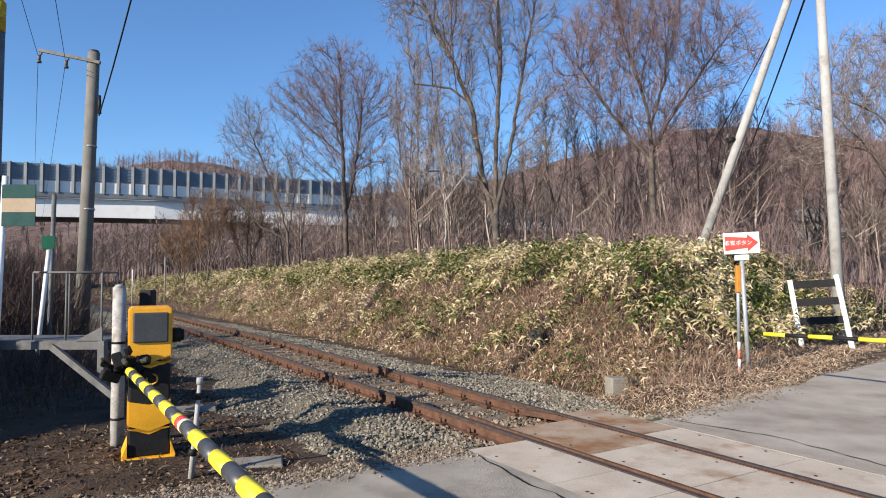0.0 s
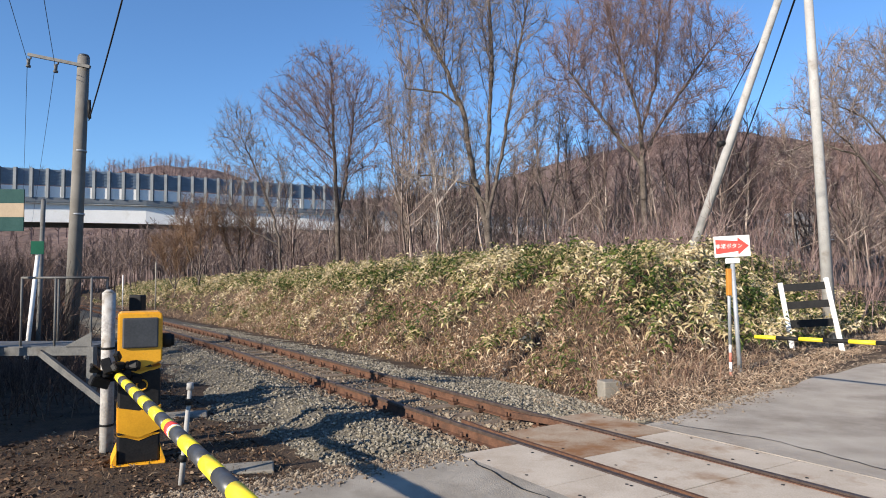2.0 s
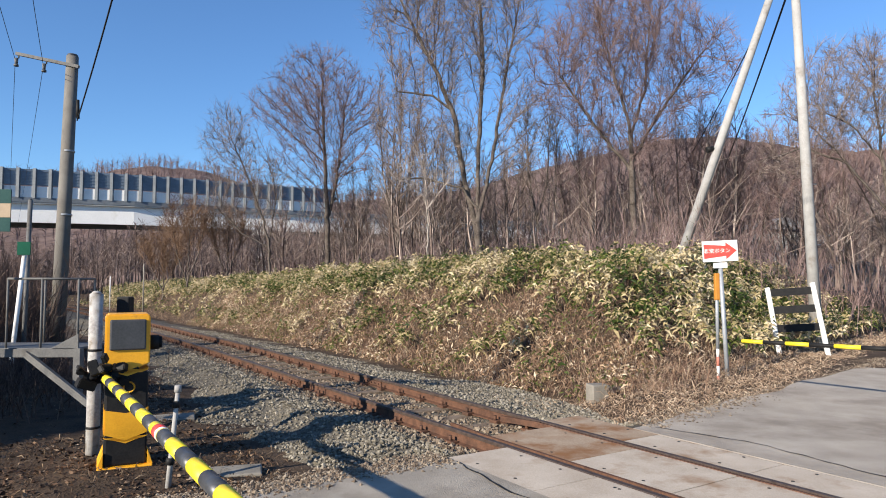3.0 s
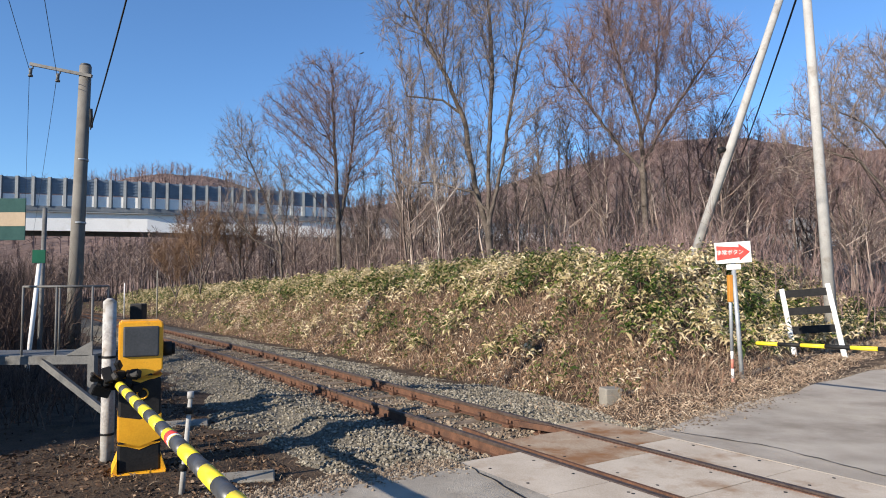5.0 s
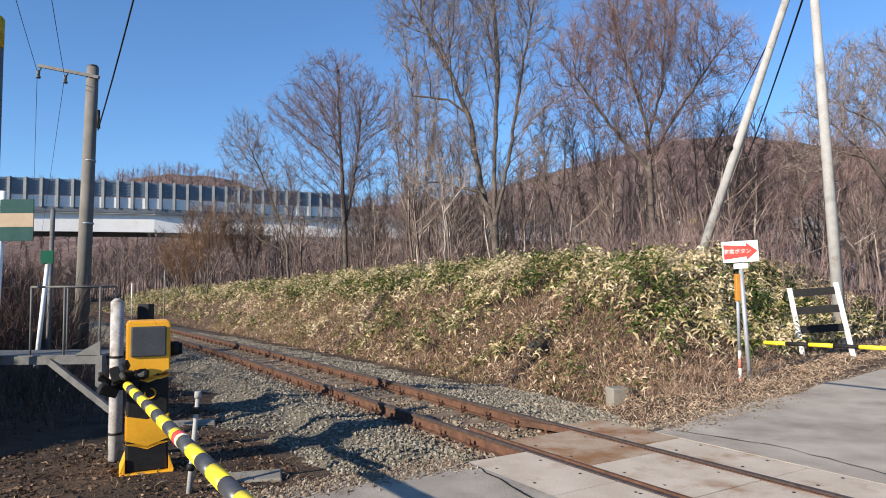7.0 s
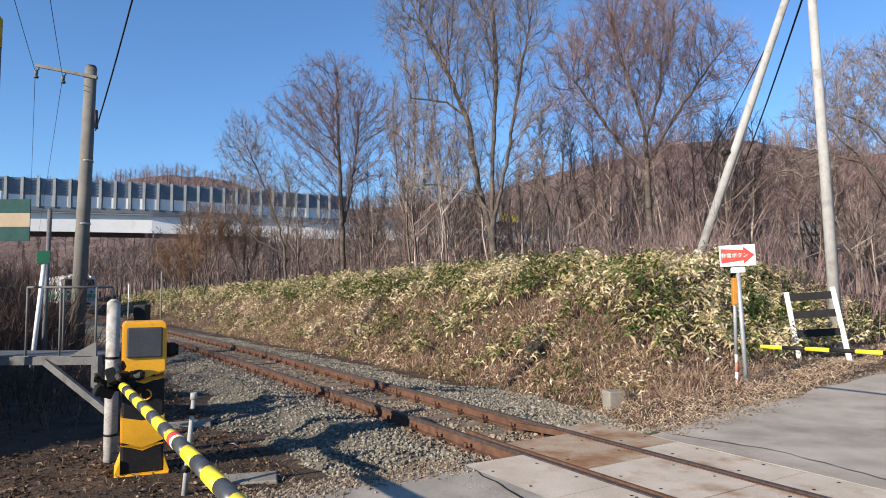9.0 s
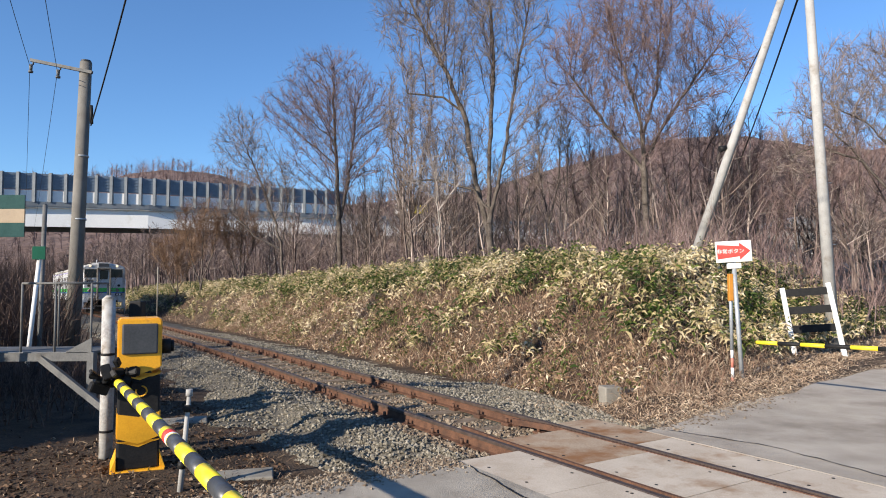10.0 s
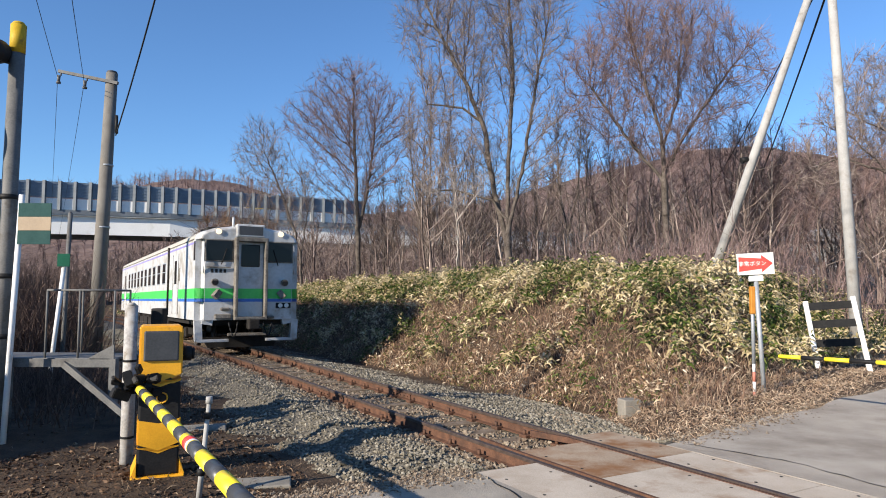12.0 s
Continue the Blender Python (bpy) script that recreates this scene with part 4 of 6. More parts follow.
    for name, count, lo, hi, h0, h1, from_px, to_px, label, material, minr in (
            ("young_woods", 430, 32, 58, 4.5, 10.0, -220, 1900, "thicket of slender bare saplings behind the bank", M_TWIG, 0.009),
            ("dim_woods", 400, 40, 75, 4.0, 8.5, -220, 1900, "dim brown woods of slender stems below the viaduct", M_WOODS, 0.012),
            ("far_woods", 480, 58, 160, 7, 13, 300, 1900, "bare brown woods in the distance", M_WOODS, 0.017),
            ("viaduct_woods", 480, 76, 150, 6, 12, -160, 620, "dense leafless grove below the viaduct", M_WOODS, 0.02)):
        P0, P1, R0, R1, T0, T1, TR = [], [], [], [], [], [], []
        made = 0
        while made < count:
            depth = lo + (hi - lo) * rng.random() ** 0.8
            x, y = spot(rng.uniform(from_px, to_px), depth)
            a, d = ad(x, y)
            off = 0 if a < BEND else (a - BEND) ** 2 / (2 * RADIUS)
            if abs(d + off) < 5.0 or (d + off < 12 and d + off > -7 and depth < 75):
                continue
            if 1392 < x / y * 1184 + 784 < 1432 and depth < 60:
                continue
            if d + off < 0 and depth < 45 and rng.random() < 0.5:
                continue
            p0, p1, r0, r1 = kinds[rng.integers(9)]
            thin = r0 < 0.2
            h = rng.uniform(h0, h1)
            px = x / y * 1184 + 784
            if 330 <= px < 700:
                h = min(h, 1.2 + 0.125 * depth * rng.uniform(0.75, 1.0))
            if px < 330:
                h = min(h, 1.9 + 0.085 * depth * rng.uniform(0.6, 1.0))
            th = rng.uniform(0, 6.28)
            rot = np.array([[math.cos(th), -math.sin(th), 0], [math.sin(th), math.cos(th), 0], [0, 0, 1]]) * h
            o = np.array([x, y, ground_z(x, y) - 0.1])
            q0, q1 = p0 @ rot.T + o, p1 @ rot.T + o
            P0.append(q0[~thin])
            P1.append(q1[~thin])
            R0.append(np.maximum(r0 * 0.0105 * h, minr)[~thin])
            R1.append(np.maximum(r1 * 0.0105 * h, minr * 0.7)[~thin])
            T0.append(q0[thin])
            T1.append(q1[thin])
            TR.append(np.full(thin.sum(), minr))
            made += 1
        ob = limbs_and_twigs(name, [np.concatenate(k) for k in (P0, P1, R0, R1)], [np.concatenate(k) for k in (T0, T1, TR)], material)
        tagged(ob, label, "woods", kind="stuff")


def build_shade_shrubs():
    """Dense evergreen shrubs out of view, added to shade the ground on the left."""
    for k, (x, y, h, r) in enumerate(((-9.8, 4.9, 3.1, 1.5), (-11.2, 6.3, 3.5, 1.6), (-12.6, 7.7, 3.7, 1.6), (-14.2, 9.3, 3.8, 1.6))):
        z = ground_z(x, y)
        t = thing("unseen_shade_shrub", Matrix.Translation((x, y, z)), "dense dark green evergreen shrub out of view, added to shade the ground", "shrub", "evergreens beside the road")
        rng = np.random.default_rng(200 + k)
        bm = bmesh.new()
        rod(bm, (0, 0, -0.3), (0, 0, h * 0.9), 0.1, 0.03, 10)
        part("trunk", bm, M_BARK, t)
        n = 4200
        u = rng.random(n) ** 0.8
        rad = r * np.minimum(1.0, (1.02 - u) * 2.2) * np.sqrt(rng.uniform(0.25, 1.0, n))
        th = rng.uniform(0, 6.28, n)
        pos = np.stack([rad * np.cos(th), rad * np.sin(th), 0.4 + u * (h - 0.4)], 1)
        way = np.stack([np.cos(th), np.sin(th), rng.uniform(-0.5, 0.4, n)], 1) + rng.normal(size=(n, 3)) * 0.35
        way /= np.linalg.norm(way, axis=1, keepdims=True)
        ln = rng.uniform(0.2, 0.42, n)
        v, f = blades(pos, way, ln, ln * 0.5, rng.uniform(0.0, 0.4, n), rng)
        from_arrays("crown", v, f, M_NEEDLE, t)


def build_thicket():
    """Leafless scrub: dense fans of thin stems, some added only to cast shade."""
    rng = np.random.default_rng(50)
    spots = []
    for _ in range(380):
        a, d = rng.uniform(14, 110), rng.uniform(-16, -4.2)
        if d < -5.6 - 0.04 * a:
            spots.append((a, d, rng.uniform(1.0, 2.6)))
    for _ in range(330):
        a, d = rng.uniform(10, 60), rng.uniform(11.5, 22)
        spots.append((a, d, rng.uniform(0.9, 2.4)))
    # clumps left of the view, added to block the sun from the ground
    for _ in range(150):
        a, d = rng.uniform(8, 17), rng.uniform(-13.5, -10.2)
        spots.append((a, d, rng.uniform(2.0, 3.6)))
    for _ in range(130):
        x, y = spot(rng.uniform(-120, 62), rng.uniform(34, 56))
        spots.append((*ad(x, y), rng.uniform(3.0, 4.4)))
    for _ in range(150):
        x, y = spot(rng.uniform(-120, 95), rng.uniform(14.6, 20.5))
        spots.append((*ad(x, y), rng.uniform(1.2, 2.3)))
    # low twigs behind the platform, packed to deepen the shade there
    for _ in range(170):
        x, y = rng.uniform(-9.5, -4.7), rng.uniform(9.4, 14.5)
        a, d = ad(x, y)
        if d < -3.6:
            spots.append((a, d, rng.uniform(0.25, 0.5)))
    for name, side, material, label in (("thicket", -1, M_SCRUB, "leafless scrub beside the line, darkened for shade, with unseen clumps that shade the left"), ("undergrowth", 1, M_TWIG_RED, "leafless reddish brown scrub behind the bank")):
        P0, P1, T0, T1 = [], [], [], []
        for a, d, h in spots:
            if d * side < 0:
                continue
            b = line(a, d)
            z = ground_z(b.x, b.y)
            k = 11
            p = np.array([b.x, b.y, z]) + rng.normal(size=(k, 3)) * np.array([0.5, 0.5, 0])
            w = rng.normal(size=(k, 3)) * 0.24
            w[:, 2] = 1
            e = p + w * (h * rng.uniform(0.5, 1.1, (k, 1)))
            P0.append(p)
            P1.append(e)
            for _ in range(5):
                f = rng.uniform(0.25, 0.95, (k, 1))
                s0 = p + (e - p) * f
                T0.append(s0)
                T1.append(s0 + (w + rng.normal(size=(k, 3)) * 0.55) * h * rng.uniform(0.15, 0.32, (k, 1)))
        P0, P1, T0, T1 = [np.concatenate(k) for k in (P0, P1, T0, T1)]
        ob = limbs_and_twigs(name, (P0, P1, np.full(len(P0), 0.009), np.full(len(P0), 0.004)), (T0, T1, np.full(len(T0), 0.006)), material)
        tagged(ob, label, "scrub", kind="stuff")


# ---------------------------------------------------------------- distance
def build_hills():
    def crest(px):
        pts = [(-600, 330), (-200, 330), (180, 305), (250, 290), (320, 284), (400, 292), (520, 330), (640, 345), (760, 335), (880, 318), (960, 290), (1080, 262), (1220, 228), (1320, 222), (1450, 238), (1568, 248), (1800, 230), (2300, 290)]
        return profile(px, pts)
    v, cols, rows = [], 240, 24
    for j in range(rows + 1):
        t = j / rows
        for i in range(cols + 1):
            px = -600 + 2900 * i / cols
            depth0, depth1 = 165, 420
            depth = mix(depth0, depth1, t)
            x, y = spot(px, depth)
            top = 1.7 + (487 - crest(px)) / 1184 * depth1
            z = top * (t ** 0.8) + 6 * noise.noise((x * 0.015, y * 0.015, 1)) * t * (1 - t) * 2 + 1.2 * noise.noise((x * 0.12, y * 0.12, 5)) * min(1, t * 4)
            v.append((x, y, z - (2 if j == 0 else 0)))
    f = [(j * (cols + 1) + i, j * (cols + 1) + i + 1, (j + 1) * (cols + 1) + i + 1, (j + 1) * (cols + 1) + i) for j in range(rows) for i in range(cols)]
    tagged(from_arrays("hill", v, f, M_HILL, smooth=True), "wooded brown hillside in winter", "hill", kind="structure")
    va = np.array(v).reshape(rows + 1, cols + 1, 3)
    rng = np.random.default_rng(9)
    n = 3000
    fi, fj = rng.random(n) * (cols - 1), 1 + rng.random(n) ** 0.7 * (rows - 1.01)
    i, j = fi.astype(int), fj.astype(int)
    o = va[j, i] * (1 - (fj - j))[:, None] + va[np.minimum(j + 1, rows), i] * (fj - j)[:, None]
    o[:, :2] += rng.normal(size=(n, 2)) * 1.2
    h = rng.uniform(4.5, 10, n)
    top = o + np.stack([rng.normal(size=n) * 0.4, rng.normal(size=n) * 0.4, h], 1)
    T0, T1 = [], []
    for k in range(14):
        b = o + np.stack([np.zeros(n), np.zeros(n), h * rng.uniform(0.25, 0.9, n)], 1)
        w = rng.normal(size=(n, 3)) * 0.26
        w[:, 2] = rng.uniform(0.15, 0.5, n)
        T0.append(b)
        T1.append(b + w * h[:, None])
    T0, T1 = np.concatenate(T0), np.concatenate(T1)
    woods = limbs_and_twigs("hill_woods", (o, top, np.full(n, 0.14), np.full(n, 0.05)), (T0, T1, np.full(len(T0), 0.085)), M_TWIG_RED)
    tagged(woods, "leafless trees covering the far hills", "woods", kind="stuff")


VIADUCT = [(-640, 78), (-300, 84), (0, 92), (280, 101), (560, 113), (800, 126), (1000, 140), (1300, 165), (2400, 290)]
VIADUCT_TOP = [(-640, 262), (0, 284), (280, 298), (560, 318), (800, 332), (1000, 345), (1300, 360), (2400, 400)]


def viaduct_at(px):
    """The viaduct's upper rim on a bearing."""
    depth = profile(px, VIADUCT)
    x, y = spot(px, depth)
    return Vector((x, y, 1.7 + (487 - profile(px, VIADUCT_TOP)) / 1184 * depth))


def build_viaduct():
    M_GIRDER = mat("pale_painted_girder", (0.76, 0.75, 0.72), (0.84, 0.83, 0.80), 0.6, 0.6, 0.05, fine=6, c3=(0.66, 0.64, 0.58), wear=0.2, wscale=0.2)
    M_FENCE = mat("grey_barrier_and_girder_shade", (0.11, 0.125, 0.14), (0.17, 0.19, 0.21), 1.0, 0.6, 0.1, fine=8)
    M_GLASSY = mat("translucent_blue_barrier", (0.10, 0.135, 0.18), (0.15, 0.19, 0.245), 1.0, 0.4, 0.02, fine=8)
    M_UNDER = mat("weathered_deck_edge", (0.42, 0.41, 0.39), (0.55, 0.54, 0.51), 0.5, 0.85, 0.1, fine=5)
    # plan of the centre line: it runs away to the side and recedes
    bridge = thing("viaduct", Matrix.Identity(4), "pale steel highway viaduct with grey noise barriers behind the woods", "viaduct", kind="structure")
    way = [viaduct_at(-640 + 3000 * i / 209) for i in range(210)]
    pts = VIADUCT

    def top(px):
        return profile(px, VIADUCT_TOP)
    # rear girder in the dark barrier colour, standing for shade under the deck
    lay = [("girder", M_GIRDER, -7.6, -4.95, 0.5, 1.1), ("deck_edge", M_FENCE, -4.75, -4.1, -0.1, 0.35), ("parapet", M_GIRDER, -4.1, -2.5, 0.12, 0.35), ("deck", M_UNDER, -4.95, -4.75, 0.0, 9.0), ("shaded_rear_girder", M_FENCE, -8.0, -4.95, 5.2, 5.8)]
    for name, m, z0, z1, y0, y1 in lay:
        bm = bmesh.new()
        prev = None
        for i, p in enumerate(way):
            if name == "parapet" and i > 88:
                break
            q = way[min(i + 1, len(way) - 1)] - way[max(i - 1, 0)]
            nrm = Vector((-q.y, q.x, 0)).normalized()
            ring = [bm.verts.new(p + nrm * yy + Vector((0, 0, zz))) for yy, zz in ((y0, z0), (y0, z1), (y1, z1), (y1, z0))]
            if prev:
                for k in range(4):
                    bm.faces.new((prev[k], prev[(k + 1) % 4], ring[(k + 1) % 4], ring[k]))
            prev = ring
        part(name, fixed(bm), m, bridge)
    # barrier panels between posts
    acc = [0.0]
    for p, q in zip(way, way[1:]):
        acc.append(acc[-1] + (q - p).length)

    def along(s):
        for i in range(len(acc) - 1):
            if s <= acc[i + 1]:
                return way[i].lerp(way[i + 1], (s - acc[i]) / (acc[i + 1] - acc[i]))
        return way[-1]
    s, step = 2.0, 1.95
    while s < acc[88]:
        p, q = along(s), along(s + step)
        bm = bmesh.new()
        bar(bm, p + Vector((0, 0, -4.2)), p, 0.42, 0.4, up=(0, 1, 0.01))
        part("barrier_post", bm, M_FENCE, bridge)
        bm = bmesh.new()
        bar(bm, p.lerp(q, 0.09) + Vector((0, 0.15, -1.25)), p.lerp(q, 0.91) + Vector((0, 0.15, -1.25)), 0.1, 2.3)
        for h in (-0.4, -0.85, -1.3, -1.75, -2.2):
            bar(bm, p.lerp(q, 0.09) + Vector((0, 0.07, h)), p.lerp(q, 0.91) + Vector((0, 0.07, h)), 0.1, 0.09)
        part("barrier_panel", bm, M_GLASSY, bridge)
        s += step
    for px in (505, 1010, -420):
        depth = profile(px, pts) + 4
        x, y = spot(px, depth)
        h = 1.7 + (487 - top(px)) / 1184 * depth - 7.6
        bm = bmesh.new()
        box(bm, x - 1.1, x + 1.1, y - 1.5, y + 1.5, -1, h, 0.1)
        box(bm, x - 1.6, x + 1.6, y - 4, y + 4, h - 1.4, h, 0.1)
        part("pier", bm, M_UNDER, bridge)


def build_house():
    for x, y, z, half, tall, label in ((*spot(1412, 60), 2.4, 2.6, 4.0, "low pale house half hidden by bare trees"), (*spot(1545, 56), -0.2, 3.6, 2.6, "long white shed behind the bare trees")):
        h = thing("house", Matrix.Translation((x, y, z)), label, "house")
        bm = bmesh.new()
        box(bm, -half, half, -2, 2, -2.5, tall)
        # wall in the post's duller white: its shade is put into the colour
        part("wall", bm, M_BOLLARD, h)
        bm = bmesh.new()
        prism(bm, [(-half - 0.4, tall), (half + 0.4, tall), (half, tall + 0.3), (0, tall + 1.1), (-half, tall + 0.3)], -2.4, 2.4)
        part("roof", fixed(bm), M_ROOFTILE, h)
        for k in (-0.55, 0.35):
            bm = bmesh.new()
            box(bm, half * k - 0.5, half * k + 0.5, -2.06, -1.98, tall - 2.1, tall - 1.0)
            w = part("window", bm, M_DARKGREY, h)
            bm = bmesh.new()
            box(bm, half * k - 0.58, half * k + 0.58, -2.1, -1.97, tall - 2.2, tall - 2.1)
            part("sill", bm, M_WHITE, w)


# ---------------------------------------------------------------- things beside the crossing
def build_gate_machine():
    x, y = -3.06, 7.0
    z = ground_z(x, y)
    g = thing("crossing_gate", Matrix.Translation((x, y, z)) @ Matrix.Rotation(radians(HEAD - 90 - 6), 4, "Z"), "yellow and black level crossing barrier machine with lowered striped arm", "crossing gate")
    h = 1.36 - z
    bm = bmesh.new()
    box(bm, -0.25, 0.25, -0.25, 0.25, -0.05, 0.02, 0.01)
    for s in (-1, 1):
        prism(bm, [(s * 0.2, 0.02), (s * 0.25, 0.02), (s * 0.2, 0.16)], -0.22, 0.22)
    part("base_plate", fixed(bm), M_YELLOW, g)
    # pedestal: bands of black and yellow with pointed lower rims
    def band(z0, z1, m, r, tip=0.07, name="pedestal_band"):
        bm = bmesh.new()
        prism(bm, [(-r, z0 + tip), (0, z0), (r, z0 + tip), (r, z1 + tip), (0, z1), (-r, z1 + tip)], -r, r)
        bmesh.ops.bevel(bm, geom=bm.edges[:], offset=0.012, segments=2, affect="EDGES")
        part(name, fixed(bm), m, g)
    bm = bmesh.new()
    box(bm, -0.195, 0.195, -0.195, 0.195, 0.02, h * 0.62, 0.02)
    part("pedestal", bm, M_BLACK, g)
    band(0.255, 0.52, M_YELLOW, 0.202)
    band(0.225, 0.24, M_YELLOW, 0.2)
    band(h * 0.585, h * 0.60, M_YELLOW, 0.203)
    bm = bmesh.new()
    prism(bm, [(-0.205, h * 0.67), (0, h * 0.62), (0.205, h * 0.67), (0.205, h * 0.985), (0.19, h), (-0.19, h), (-0.205, h * 0.985)], -0.21, 0.21)
    bmesh.ops.bevel(bm, geom=bm.edges[:], offset=0.014, segments=2, affect="EDGES")
    part("housing", fixed(bm), M_YELLOW, g)
    bm = bmesh.new()
    box(bm, -0.165, 0.165, -0.235, -0.2, h * 0.765, h * 0.965, 0.015)
    part("front_panel", bm, M_DARKGREY, g, "dark grey cover plate")
    bm = bmesh.new()
    rod(bm, (0.2, 0, h * 0.80), (0.30, 0, h * 0.80), 0.075, seg=16)
    rod(bm, (0.3, 0, h * 0.80), (0.33, 0, h * 0.80), 0.06, seg=16)
    part("motor_cap", bm, M_BLACK, g)
    bm = bmesh.new()
    prev = None
    for k in range(21):
        w = k / 20 * 2 * math.pi
        q = Vector((0.02 + 0.05 * math.cos(w), -0.2, h * 0.52 + 0.05 * math.sin(w)))
        if prev:
            rod(bm, prev, q, 0.008, seg=6)
        prev = q
    part("round_mark", bm, M_YELLOW, g)
    # pivot crank and counterweight linkage beside the housing
    inv = g.matrix_world.inverted()
    p0 = Vector((-3.12, 6.68, 0.74))
    rng = random.Random(2)
    for k in range(18):
        c = p0 + Vector((rng.uniform(-0.22, 0.14), rng.uniform(-0.05, 0.12), rng.uniform(-0.06, 0.26)))
        m = Matrix.Translation(inv @ c) @ Matrix.Rotation(rng.uniform(0, 3), 4, Vector((rng.random(), rng.random(), rng.random())).normalized())
        bm = bmesh.new()
        bmesh.ops.create_cube(bm, size=1.0, matrix=m @ Matrix.Diagonal((rng.uniform(0.06, 0.17), rng.uniform(0.05, 0.11), rng.uniform(0.03, 0.09), 1)))
        bmesh.ops.bevel(bm, geom=bm.edges[:], offset=0.008, segments=2, affect="EDGES")
        part("bracket_piece", bm, M_BLACK, g)
    bm = bmesh.new()
    rod(bm, inv @ (p0 + Vector((-0.1, 0.1, 0.0))), inv @ (p0 + Vector((0.22, 0.22, 0.1))), 0.045)
    part("pivot_shaft", bm, M_BLACK, g)
    p1 = Vector((-0.08, 1.58, 0.795))
    way = (p1 - p0)
    arm_len, k, s = way.length, 0, 0.0
    way.normalize()
    s = 0.05
    while s < arm_len:
        e = min(s + 0.27, arm_len)
        bm = bmesh.new()
        r = 0.043
        rod(bm, inv @ (p0 + way * s), inv @ (p0 + way * e), r, r, seg=16)
        m = (M_ARMYELLOW, M_ARMBLACK)[k % 2]
        part("arm_band", bm, m, g, "yellow band of the arm" if k % 2 == 0 else "black band of the arm")
        s, k = e, k + 1
    bm = bmesh.new()
    q = p0 + way * 2.86
    rod(bm, inv @ q, inv @ (q + way * 0.11), 0.0455, seg=16)
    part("reflector", bm, M_RED, g, "red reflective band")
    bm = bmesh.new()
    rod(bm, inv @ (q + way * 0.11), inv @ (q + way * 0.15), 0.0455, seg=16)
    part("reflector", bm, M_WHITE, g, "white reflective band")
    bm = bmesh.new()
    q = p0 + way * 4.45
    bar(bm, q + Vector((0, 0, -0.14)) - way * 0.09, q + Vector((0, 0, -0.14)) + way * 0.09, 0.006, 0.2)
    bm.transform(inv)
    part("hanging_plate", bm, M_WHITE, g, "small white plate hung from the arm")


def simple_post(name, x, y, z0, top, r, m, label, category, lean=(0, 0), seg=16, cap=None):
    t = thing(name, Matrix.Translation((x, y, z0)), label, category)
    bm = bmesh.new()
    rod(bm, (0, 0, -0.3), (lean[0], lean[1], top - z0), r, r, seg)
    part("shaft", bm, m, t)
    if cap:
        bm = bmesh.new()
        rod(bm, (lean[0], lean[1], top - z0), (lean[0], lean[1], top - z0 + r * 0.5), r * 0.95, r * 0.4, seg)
        part("cap", bm, cap, t)
    return t


